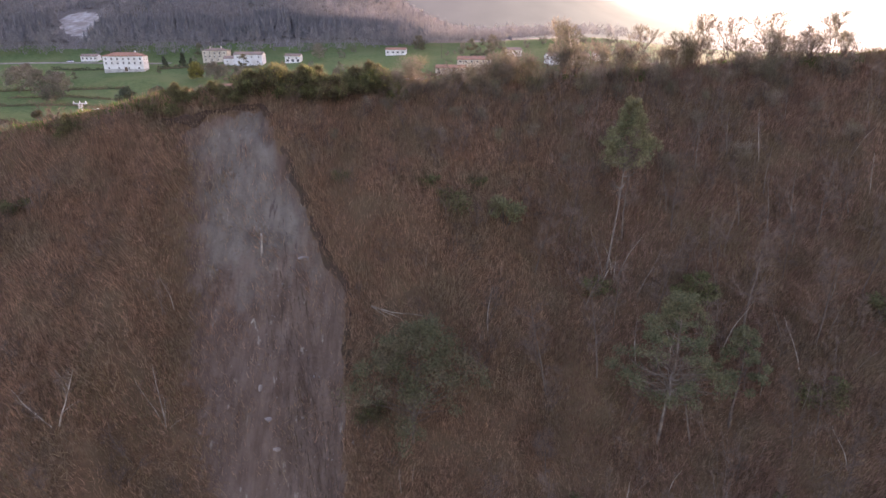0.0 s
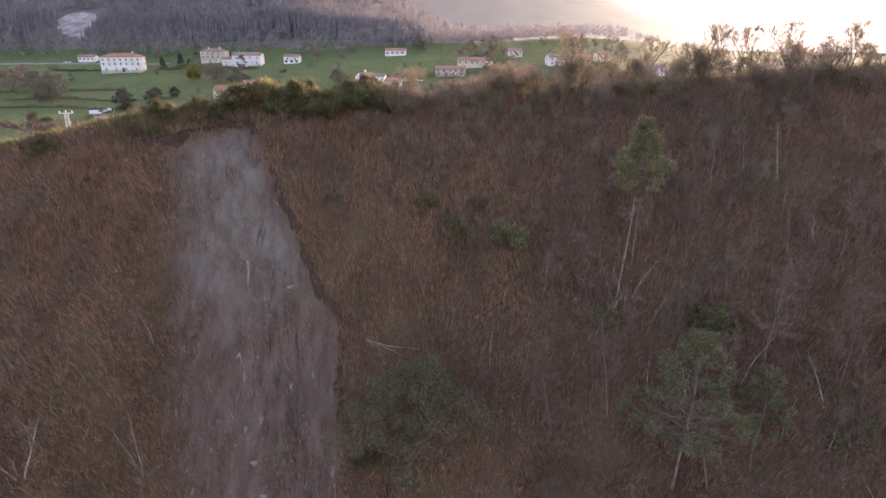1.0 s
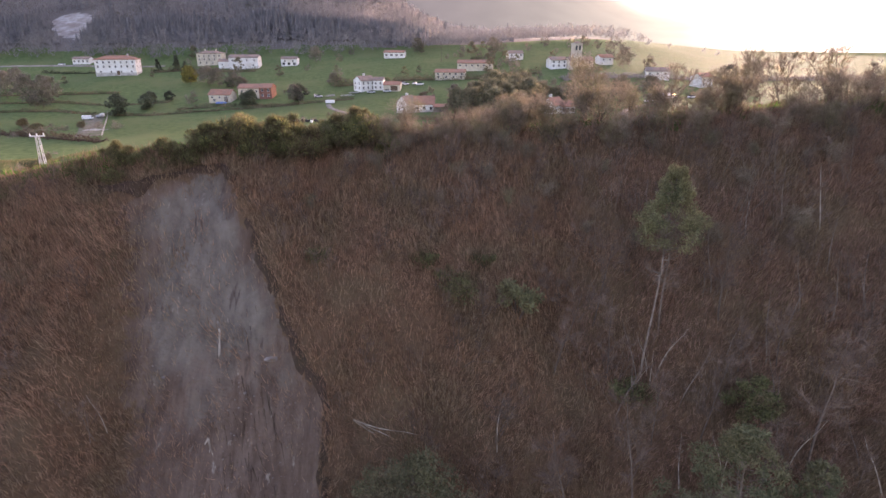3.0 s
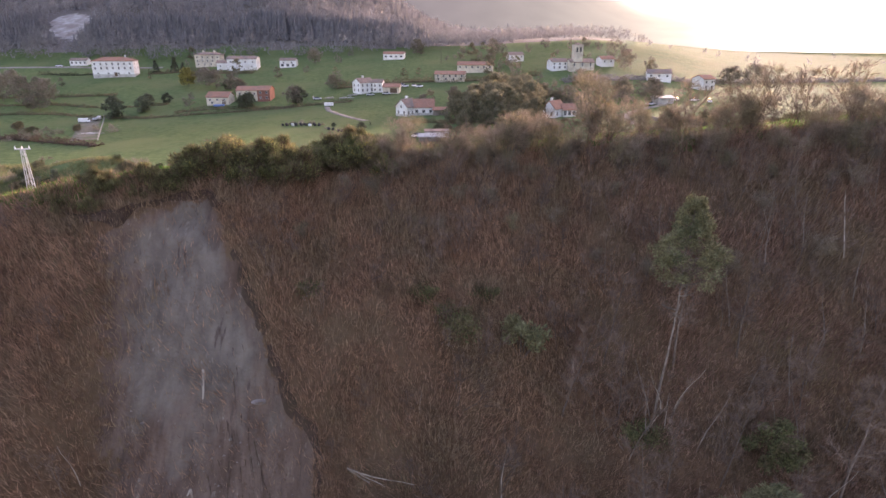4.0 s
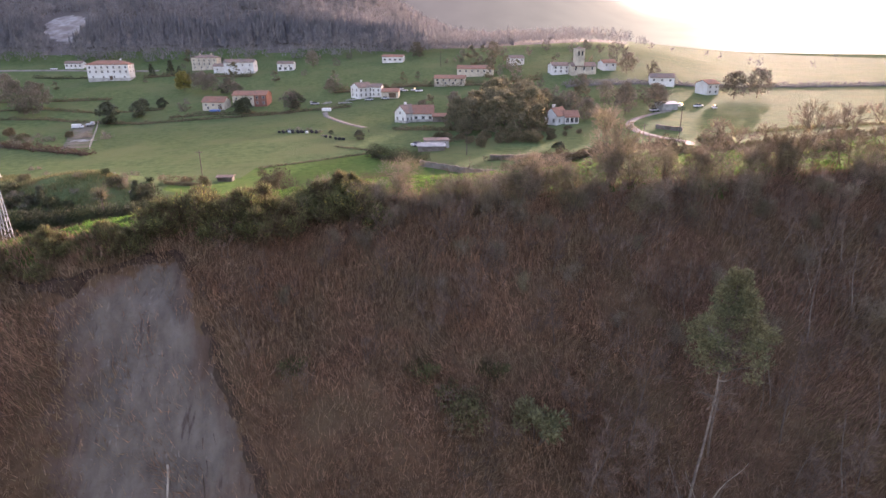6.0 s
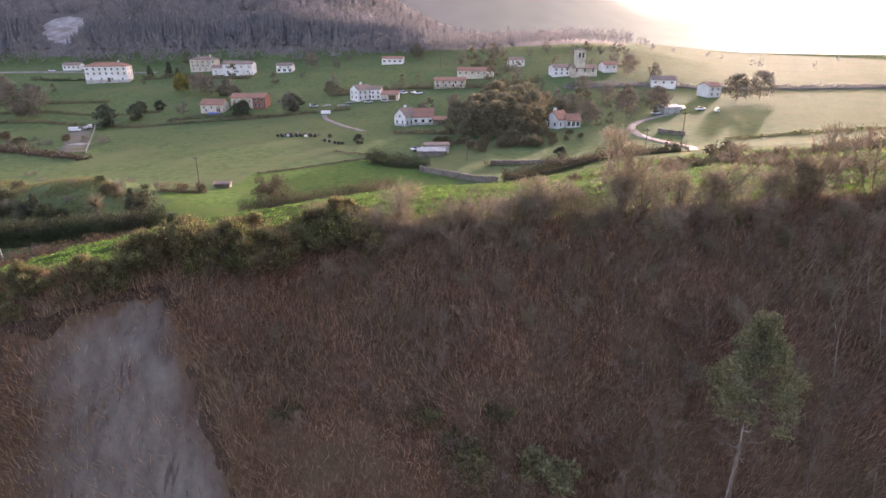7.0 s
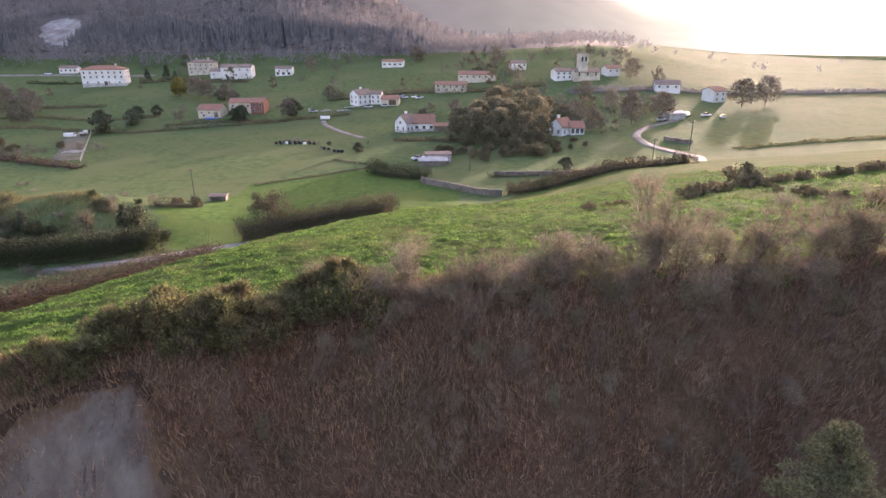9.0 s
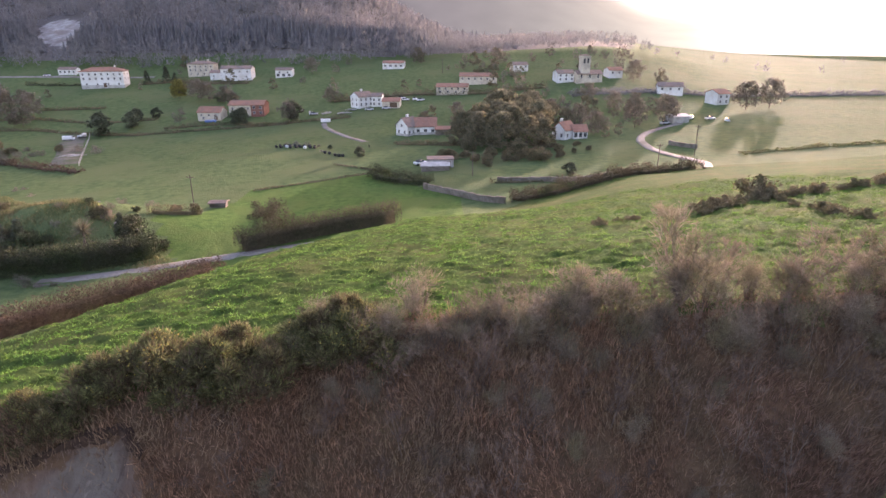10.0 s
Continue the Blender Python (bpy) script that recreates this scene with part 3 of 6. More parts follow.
def leafy_tree(seed, height, low, radius, name, label, leaf, bark, clumps=26, per=170, size=0.3, category="tree", lean=(0.05, 0.0), top=0.35, thick=0.014, slim=0.3, knot=1.0, taper=0.0, dead=0, forks=0):
    """A tree with limbs and a crown of many separate leaf clumps, from low to height."""
    rng = np.random.default_rng(seed)
    tv, tf = [], []
    pts = bend(rng, (0, 0, -0.5), (lean[0], lean[1], 1), height * 0.93, 0.035, 0.01, 9)
    rad = [height * thick * (1 - 0.88 * i / 9) for i in range(10)]
    tube(pts, rad, 6, tv, tf)
    spots, outs = [], []
    for c in range(clumps):
        u = rng.uniform(0, 1) ** 0.8
        z = low + (height - low) * u
        k = min(z / height * 9, 8.99)
        p = pts[int(k)] + (pts[int(k) + 1] - pts[int(k)]) * (k - int(k))
        reach = radius * ((u / top) ** 0.6 if u < top else ((1 - u) / (1 - top)) ** (0.75 + 0.7 * taper)) * rng.uniform(0.4, 1.0) + 0.12 * radius
        a = rng.uniform(0, 2 * math.pi)
        e = p + np.array((math.cos(a) * reach, math.sin(a) * reach, reach * rng.uniform(-0.1, 0.25)))
        start = p - np.array((0, 0, min(reach * 0.5, z * 0.3)))
        q = bend(rng, start, e - start, np.linalg.norm(e - start), 0.08, 0.02, 3)
        r = max(0.02, rad[int(k)] * 0.4)
        tube(q, [r, r * 0.7, r * 0.45, r * 0.2], 3, tv, tf)
        g = radius * rng.uniform(0.22, 0.42) * knot * (1 + 0.3 * taper - taper * u)
        b = ball(rng, per) * (g, g, g * rng.uniform(0.6, 0.95))
        spots.append(q[-1] + b)
        outs.append(b / g + (0, 0, 0.2))
    for _ in range(dead):
        # bare limbs below and within the lower crown
        k = rng.uniform(0.78 * low, low + 0.3 * (height - low)) / height * 9
        p = pts[int(k)] + (pts[int(k) + 1] - pts[int(k)]) * (k - int(k))
        a = rng.uniform(0, 2 * math.pi)
        q = bend(rng, p, (math.cos(a), math.sin(a), rng.uniform(0.0, 0.8)), radius * rng.uniform(0.35, 0.9), 0.14, 0.03, 4)
        tube(q, [0.05, 0.042, 0.032, 0.022, 0.008], 4, tv, tf)
        for _ in range(3):
            j = rng.integers(1, 4)
            w = bend(rng, q[j], q[j + 1] - q[j] + rng.normal(0, 0.3, 3), radius * rng.uniform(0.15, 0.35), 0.15, 0.05, 2)
            tube(w, [0.024, 0.016, 0.006], 3, tv, tf)
    for _ in range(forks):
        a = rng.uniform(0, 2 * math.pi)
        q = bend(rng, (0, 0, -0.4), (0.32 * math.cos(a) + lean[0], 0.32 * math.sin(a), 1), height * rng.uniform(0.35, 0.55), 0.06, 0.02, 6)
        tube(q, [height * thick * 0.55 * (1 - 0.14 * i) for i in range(7)], 5, tv, tf)
    spots, outs = np.concatenate(spots), np.concatenate(outs)
    v, f = leaves(rng, spots, size * rng.uniform(0.6, 1.3, len(spots)), size * slim * rng.uniform(0.7, 1.3, len(spots)), outs)
    ob = thing(name, label, category)
    under("trunk", mesh_of("trunk", np.array(tv), tf, bark, True), ob)
    under("crown", mesh_of("crown", v, f, leaf), ob)
    return ob


def bush(seed, radius, height, name, label, leaf, count=2600, size=0.16, slim=0.4, flowers=0, category="bush", lobes=6, spiky=False, group="", sprig=None):
    """A rounded, uneven bush of lobes of leaves on a few stems."""
    rng = np.random.default_rng(seed)
    tv, tf, spots, outs = [], [], [], []
    for _ in range(lobes):
        a, d = rng.uniform(0, 2 * math.pi), radius * rng.uniform(0.1, 0.72)
        g = radius * rng.uniform(0.2, 0.55)
        c = np.array((math.cos(a) * d, math.sin(a) * d, max(g * 0.6, height * rng.uniform(0.45, 1.0) - g * 0.7)))
        q = bend(rng, (0, 0, -0.3), c + (0, 0, 0.3), np.linalg.norm(c) + 0.3, 0.06, 0, 3)
        tube(q, [0.06, 0.045, 0.03, 0.015], 3, tv, tf)
        b = ball(rng, count // lobes) * (g, g, g * 0.85)
        spots.append(c + b)
        outs.append(b / g + (0, 0, 0.35))
    spots, outs = np.concatenate(spots), np.concatenate(outs)
    keep = spots[:, 2] > -0.2
    spots, outs = spots[keep], outs[keep]
    ob = thing(name, label, category, group)
    under("stem", mesh_of("stem", np.array(tv), tf, M_BARK, True), ob)
    n = len(spots)
    if spiky:
        v, f = slivers(rng, spots, outs + rng.normal(0, 0.35, (n, 3)), size * rng.uniform(0.7, 1.5, n), size * slim * 0.6)
        if sprig:
            skin = np.flatnonzero((np.linalg.norm(outs, axis=1) > 0.75) & (outs[:, 2] > 0.1))
            skin = skin[rng.integers(0, len(skin), n // 3)]
            sv, sf = slivers(rng, spots[skin], outs[skin] * (0.8, 0.8, 1.2) + rng.normal(0, 0.25, (len(skin), 3)), size * rng.uniform(0.6, 1.45, len(skin)), size * slim * 0.7)
            tagged(under("shoot", mesh_of("shoot", sv, sf, sprig), ob, "light olive young gorse shoots"), kind="stuff")
    else:
        v, f = leaves(rng, spots, size * rng.uniform(0.6, 1.4, n), size * slim * rng.uniform(0.7, 1.3, n), outs)
    under("foliage", mesh_of("foliage", v, f, leaf), ob)
    if flowers:
        skin = spots[(np.linalg.norm(outs, axis=1) > 0.85) & (outs[:, 2] > 0.3)]
        skin = skin[rng.integers(0, len(skin), flowers)]
        v, f = leaves(rng, skin + rng.normal(0, 0.05, skin.shape) + (0, 0, 0.05), 0.11, 0.09)
        tagged(under("blossom", mesh_of("blossom", v, f, M_YELLOW), ob, "yellow gorse blossom"), kind="stuff")
    return ob


def hedge(name, pts, width, height, label, leaf, density=60, size=0.22, seed=1, ragged=0.25, slim=0.4, boxy=True, category="hedge"):
    """A hedge along pts, one mesh of leaves with uneven top and sides over a woody core."""
    rng = np.random.default_rng(seed)
    pts = np.array(pts, float)
    t = np.concatenate(([0], np.cumsum(np.linalg.norm(np.diff(pts, axis=0), axis=1))))
    n = int(t[-1] * density * (height + width) / 3)
    u = rng.uniform(0, t[-1], n)
    c = np.stack((np.interp(u, t, pts[:, 0]), np.interp(u, t, pts[:, 1])), 1)
    k = np.clip(np.searchsorted(t, u) - 1, 0, len(pts) - 2)
    d = (pts[k + 1] - pts[k]) / np.linalg.norm(pts[k + 1] - pts[k], axis=1, keepdims=True)
    s = np.stack((d[:, 1], -d[:, 0]), 1)
    hh = height * (1 + ragged * ripple(u, u * 0, 2.2, seed) + 0.5 * ragged * ripple(u, u * 0, 0.7, seed + 1) + 0.8 * ragged * ripple(u, u * 0, 7.0, seed + 2))
    a = rng.uniform(0, math.pi, n)
    p = 0.5 if boxy else 0.8
    ca, sa = np.cos(a), np.sin(a)
    r = rng.uniform(0.55, 1.0, n) ** 0.5
    w = width / 2 * (1 + ragged * ripple(u, u * 0 + 9, 1.7, seed + 2)) * np.sign(ca) * np.abs(ca) ** p * r
    z = hh * np.abs(sa) ** p * r * rng.uniform(0.1, 1.0, n) ** (0.4 if boxy else 0.5)
    q = c + s * w[:, None]
    at = np.column_stack((q, land(q[:, 0], q[:, 1]) + z))
    out = np.column_stack((s * np.sign(w)[:, None] * 0.7, 0.5 + 0 * z))
    v, f = leaves(rng, at, size * rng.uniform(0.6, 1.5, n), size * slim * rng.uniform(0.7, 1.3, n), out)
    ob = thing(name, label, category)
    under("foliage", mesh_of("foliage", v, f, leaf), ob)
    # woody core
    m = max(3, int(t[-1] / 1.5))
    uu = np.linspace(1.2, t[-1] - 1.2, m)
    cc = np.stack((np.interp(uu, t, pts[:, 0]), np.interp(uu, t, pts[:, 1])), 1)
    dd = np.gradient(cc, axis=0)
    dd /= np.linalg.norm(dd, axis=1, keepdims=True)
    ss = np.stack((dd[:, 1], -dd[:, 0]), 1)
    rows = []
    for ww, zz in ((-0.2, -0.3), (-0.16, 0.4 if boxy else 0.22), (0.0, 0.55 if boxy else 0.3), (0.16, 0.4 if boxy else 0.22), (0.2, -0.3)):
        qq = cc + ss * (ww * width * (1 + 0.2 * ripple(uu, uu * 0 + ww, 1.3)))[:, None]
        rows.append(np.column_stack((qq, land(qq[:, 0], qq[:, 1]) + zz * height * (1 + 0.2 * ripple(uu, uu * 0 + 2, 1.9)))))
    i = np.arange(m * 5).reshape(m, 5)
    under("core", mesh_of("core", np.stack(rows, 1).reshape(-1, 3), np.stack((i[:-1, :-1], i[:-1, 1:], i[1:, 1:], i[1:, :-1]), -1).reshape(-1, 4), leaf), ob)
    return ob


def stuff(name, label, category, v, f, material):
    return tagged(new(name, mesh_of(name, v, f, material)), label, category, kind="stuff")


rng = np.random.default_rng(5)

# dead bracken and bramble over the whole face
n = 1000000
x, y = rng.uniform(-40, 42, n), rng.uniform(21, 60, n)
z = land(x, y)
d = brink(x) - y
thick = 0.55 + 0.45 * ripple(x, y, 3.2, 1.0) + 0.25 * ripple(x, y, 1.1, 2.0)
keep = (d > 0.3 - 0.3 * (x > -4)) & (rng.random(n) < np.clip(thick, 0.4, 1) * (1 - scar_depth(x, z) * np.clip(0.85 + 0.4 * ripple(x, y, 1.6, 9.0), 0.52, 0.98))) & (z > -14)
x, y, z = x[keep], y[keep], z[keep]
n = len(x)
up = np.clip(0.7 + 0.5 * ripple(x, y, 2.4, 5.0), 0.2, 1.3)
at = np.column_stack((x, y, z + rng.uniform(-0.1, 0.55, n) * up))
way = rng.normal(0, 0.26, (n, 3)) + np.column_stack((0.3 * ripple(x, y, 4.0, 8.0), -0.3 + 0 * x, 0.6 + 0.45 * up))
v, f = slivers(rng, at, way, rng.uniform(0.28, 0.82, n), rng.uniform(0.02, 0.05, n))
sd = scar_depth(x, land(x, y))
kind = ripple(x, y, 6.0, 11.0) + rng.normal(0, 0.35, n) + 0.5 * (sd > 0.05) * (sd < 0.9)
straw = np.repeat(kind > 0.85, 3)
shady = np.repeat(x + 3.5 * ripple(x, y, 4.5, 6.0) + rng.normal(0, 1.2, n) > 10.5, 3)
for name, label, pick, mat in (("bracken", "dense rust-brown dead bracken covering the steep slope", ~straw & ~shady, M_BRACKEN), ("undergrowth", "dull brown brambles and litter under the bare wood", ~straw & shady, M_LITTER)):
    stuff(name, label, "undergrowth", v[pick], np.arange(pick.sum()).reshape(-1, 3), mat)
stuff("dry_grass", "pale dry grass tufts hanging among the bracken", "undergrowth", v[straw], np.arange(straw.sum()).reshape(-1, 3), M_STRAW)

# grass of the hill top
n = 680000
y = 45 + 85 * rng.random(n) ** 1.7
x = rng.uniform(-44, 60, n)
keep = (y > brink(x) - 0.4 - 0.5 * (1 - ramp(-10, -2, x))) & (x > bank(y) - 1.5) & (0.45 + 0.7 * ripple(x * 0.6, y, 0.8, 3.0) + 0.3 * ripple(x, y, 4.0, 1.0) > rng.random(n))
x, y = x[keep], y[keep]
n = len(x)
tall = 0.17 + 0.13 * ripple(x * 0.6, y, 0.8, 3.0) + 0.08 * ripple(x, y, 3.0, 4.0)
v, f = slivers(rng, np.column_stack((x, y, land(x, y) + 0.26 * ripple(x * 0.6, y, 0.95, 1.3) + 0.14 * ripple(x * 0.7, y, 0.6, 2.7) + 0.15 * ripple(x * 0.6, y, 2.3, 5.1) - 0.04)), rng.normal(0, 0.6, (n, 3)) * (1.3, 0.8, 0.5) + (0.1, -0.1, 0.5), np.clip(tall, 0.07, 0.6) * rng.uniform(0.7, 1.6, n), rng.uniform(0.035, 0.08, n))
stuff("grass", "lush green tussocky grass of the hilltop pasture", "grass", v, f, M_GRASSBLADE)

# gorse along the brink
G = "gorse bushes along the brink"
gorse = bush(11, 1.8, 1.8, "gorse_bush", "dense spiky green gorse bush flecked with yellow at the brink", M_GORSE, 2600, 0.28, 0.3, 60, spiky=True, group=G, lobes=9, sprig=M_SPRIG)
gorse.matrix_basis = place(-12.3, 51.9, 20)
gorse_plain = bush(12, 1.6, 2.0, "gorse_bush", "dull olive-brown gorse bush on the edge of the slope", M_GORSEDULL, 2400, 0.28, 0.3, 14, spiky=True, group=G, lobes=9, sprig=M_SPRIG)
gorse_plain.matrix_basis = place(-9.9, 52.0, 80)
gorse_gold = bush(13, 1.5, 1.9, "gorse_bush", "gorse bush covered in yellow blossom at the brink", M_GORSE, 2900, 0.26, 0.3, 240, spiky=True, group=G, lobes=9, sprig=M_SPRIG)
gorse_gold.matrix_basis = place(-6.6, 54.6, 0)
R = random.Random(3)
for i in range(104):
    gxx = -33 + i * 0.38 + R.uniform(-0.5, 0.5)
    gyy = float(brink(gxx)) + (R.uniform(-2.1, 0.5) if gxx > -15 else R.uniform(-1.9, -0.2))
    if gxx > -4.5 or (gxx < -22 and R.random() < 0.7):
        continue
    src = R.choice((gorse, gorse_plain, gorse_plain, gorse_plain, gorse_gold if -15 < gxx < -2 and gyy > float(brink(gxx)) - 1.4 else gorse_plain))
    if float(scar_depth(gxx, land(gxx, gyy))) > 0.15 and gyy < float(brink(gxx)) - 0.8:
        continue
    put(src, gxx, gyy, R.uniform(0, 360), R.uniform(0.72, 1.1) * (0.6 if gxx < -16.5 else 0.93), 0.15)

# leafless shrubs on the shoulder and the face
SG = "bare shrubs on the slope"
shrubs = [bare_tree(20 + i, 3.4 + 0.5 * i, 4, 0.5, "bare_shrub", lab, limbs=6, twigs=420, category="shrub", group=SG, thick=0.009)
          for i, lab in enumerate(("leafless grey-brown thicket shrub on the steep slope", "tangled leafless shrub with reddish twigs", "pale grey leafless shrub among bracken"))]
spots = [(R.uniform(-40, 10), R.uniform(24, 57)) for _ in range(420)]
spots = [(a, b) for a, b in spots if b < float(brink(a)) - 1.0 and float(scar_depth(a, land(a, b))) < 0.1 and float(land(a, b)) > -12]
for s, (a, b) in zip(shrubs, spots):
    s.matrix_basis = place(a, b)
for a, b in spots[3:78]:
    put(R.choice(shrubs), a, b, R.uniform(0, 360), R.uniform(0.45, 0.9), 0.1, R.uniform(0, 14))

# slender bare wood on the sunny side of the slope
WG = "bare trees of the hanging wood"
woods = [bare_tree(40 + i, h, 1, 0.3, "bare_tree", lab, limbs=12, twigs=1050, group=WG, thick=0.0095)
         for i, (h, lab) in enumerate(((9.0, "slender leafless tree with a grey stem"), (7.5, "thin leaning leafless tree"), (10.5, "tall bare tree with fine twigs"), (6.5, "bushy leafless tree with ivy-dark stem")))]
wspots = []
for _ in range(900):
    a, b = R.uniform(6, 46), R.uniform(22, 59)
    if b < float(brink(a)) - 0.2 and all((a - c) ** 2 + (b - e) ** 2 > 5.0 for c, e in wspots) and not (8 < a < 17 and b < 44 and R.random() < 0.7) and a < 8 + (60 - b) * 0.2 + 34:
        wspots.append((a, b))
for s, (a, b) in zip(woods, wspots):
    s.matrix_basis = place(a, b)
for a, b in wspots[4:150]:
    put(R.choice(woods), a, b, R.uniform(0, 360), R.uniform(0.5, 0.85) * (0.5 if b > 46 else 1.0), 0.1, R.uniform(-6, 6))
# bare trees standing on the brink itself
for a, b, s in ((11.5, 58.3, 0.62), (9.0, 57.5, 0.42), (19.3, 58.6, 0.5), (21.6, 58.2, 0.62), (15.5, 57.5, 0.42), (4.6, 56.6, 0.4), (1.2, 56.2, 0.36), (-1.6, 55.6, 0.36), (25.5, 58.0, 0.5), (29.5, 58.5, 0.5), (34, 59, 0.5), (6.8, 57.0, 0.4)):
    put(R.choice(shrubs[:2] + woods[3:]), a, b, R.uniform(0, 360), s * 1.25, 0.1)

TH = "grey thicket along the brink"
thickets = [bush(100 + i, r, h, "thicket_bush", lab, M_THICKET, 2300, 0.34, 0.11, spiky=True, group=TH, lobes=13) for i, (r, h, lab) in enumerate(((1.7, 2.5, "dense grey-brown leafless thicket at the brink"), (1.4, 3.0, "upright grey leafless bush with pale twig tips")))]
for i in range(74):
    a = -9 + (i % 48) * 0.95 * (1 if i < 48 else 1.8) + R.uniform(-0.5, 0.5)
    b = float(brink(a)) + (R.uniform(-2.2, 0.5) if i < 48 else R.uniform(-7.5, -2.0))
    s = R.uniform(0.65, 1.1) * (1.0 if a > -6 else 0.7) * (1.0 if i < 48 else 0.62)
    if i < 2:
        thickets[i].matrix_basis = place(2.5 + 2 * i, float(brink(3.0)) - 1)
    put(thickets[i % 2], a, b, R.uniform(0, 360), s, 0.15)
for i in range(84):
    a = -13 + (i % 50) * 0.93 * (1 if i < 50 else 1.45) + R.uniform(-0.4, 0.4)
    b = float(brink(a)) + (R.uniform(-3.4, 0.3) if i < 50 else R.uniform(-9.0, -3.0))
    put(R.choice(shrubs), a, b, R.uniform(0, 360), R.uniform(0.45, 0.8) * (1.0 if a > -4 else 0.75), 0.1)

SAP = "thin grey saplings"
saplings = [bare_tree(90 + i, h, 3, 0.18, "sapling", "cluster of thin upright grey saplings in the hanging wood", M_GREYBARK, M_TWIG, 4, 200, group=SAP, thick=0.0042) for i, h in enumerate((5.5, 6.5))]
sspots = [(R.uniform(9, 44), R.uniform(26, 56)) for _ in range(105)]
for s, (a, b) in zip(saplings, sspots):
    s.matrix_basis = place(a, b)
for a, b in sspots[2:]:
    put(R.choice(saplings), a, b, R.uniform(0, 360), R.uniform(0.6, 1.0), 0.1, R.uniform(-8, 4))

BT = "bare trees on the brink"
crest_tree = bare_tree(97, 5.6, 2, 0.55, "bare_tree", "spreading leafless tree with fine twigs on the brink", M_BARK, M_THICKET, 22, 2400, group=BT, thick=0.012)
crest_tree.matrix_basis = place(11.3, 58.0)
for a, b, s in ((10.2, 56.9, 0.85), (16.6, 57.2, 0.8), (22.4, 57.6, 0.95), (20.6, 59.0, 0.75), (27.0, 58.4, 0.9), (31.5, 59.0, 0.95), (36.5, 59.5, 0.9), (6.2, 57.4, 0.6), (13.8, 58.6, 0.6)):
    put(crest_tree, a, b, R.uniform(0, 360), s, 0.1)

# pale single stems
PG = "pale birch stems"
birch = bare_tree(60, 5.0, 1, 0.16, "birch_tree", "slim white birch stem with hardly any twigs", M_BIRCH, M_TWIG, 4, 60, group=PG, thick=0.011)
birch.matrix_basis = place(3.23, 39.5)
grey_stem = bare_tree(61, 5.0, 1, 0.16, "birch_tree", "slim grey birch stem in the hanging wood", M_GREYBARK, M_TWIG, 4, 60, group=PG, thick=0.010)
grey_stem.matrix_basis = place(24.0, 50.5)
for a, b, s, ln in ((-19.35, 37.8, 0.72, 0), (-21.7, 40.7, 0.36, 0), (9.7, 46.7, 0.46, 0), (25.6, 37.8, 1.1, -12), (27.3, 33.2, 1.0, -14), (15.0, 31.8, 0.8, 0), (21.7, 33.7, 0.45, 0), (-18.3, 29.3, 0.5, 0), (-3.0, 32.2, 0.5, 0), (-2.2, 32.7, 0.4, 0),
                   (14.8, 41.3, 1.05, -10), (19.4, 42.6, 0.75, -8), (18.5, 43.8, 0.8, 0), (-1.5, 42.0, 0.4, 8), (13.9, 50.3, 0.75, 0), (14.9, 51.2, 0.65, 0), (14.5, 50.9, 0.75, 0), (23.5, 46.0, 1.0, 0), (26.5, 48.0, 0.9, -6), (29.0, 41.0, 1.0, 0), (21.0, 50.5, 0.8, 0), (24.0, 52.5, 0.8, 5)):
    put(grey_stem if a > 13 and b > 40 else birch, a, b, R.uniform(0, 360), s, 0.1, ln)
for i in range(52):
    a, b = R.uniform(11, 40), R.uniform(30, 53)
    if (a - 14.8) ** 2 + (b - 34.6) ** 2 > 9 and (b < 44 or a > 20):
        put(grey_stem if i % 3 else birch, a, b, R.uniform(0, 360), R.uniform(0.55, 1.25), 0.1, R.uniform(-13, 3))
for a, b, s, ln in ((17.2, 46.5, 0.9, 4), (18.0, 47.0, 1.0, -2), (18.6, 46.6, 0.9, 3), (22.5, 44.5, 1.15, 2), (25.5, 45.5, 1.2, 3), (28.0, 46.0, 1.1, -3), (20.5, 41.0, 1.1, 4)):
    put(grey_stem, a, b, R.uniform(0, 360), s, 0.1, ln)
for a, b, s, ln in ((12.1, 42.5, 0.85, -5), (13.1, 42.7, 0.7, 6), (12.9, 43.4, 0.95, -8)):
    put(birch, a, b, R.uniform(0, 360), s, 0.1, ln)
dead = bare_tree(63, 4.4, 2, 0.5, "dead_tree", "pale dead tree forking low on the slope", M_BIRCH, M_TWIG, 6, 60, thick=0.016, ways=((0.3, 0.0, 1.0), (-0.6, 0.0, 0.5)))
dead.matrix_basis = place(-23.1, 29.4, 0, 1.2)
dead_b = bare_tree(64, 4.6, 5, 0.25, "dead_tree", "cluster of thin pale dead stems beside the scar", M_BIRCH, M_TWIG, 3, 120, thick=0.008, ways=((-0.38, 0.0, 0.95), (-0.2, 0.1, 1.0), (-0.06, 0.0, 0.7), (-0.12, 0.1, 0.5), (0.25, 0.0, 0.35)))
dead_b.matrix_basis = place(-18.3, 32.4, 0, 1.1)

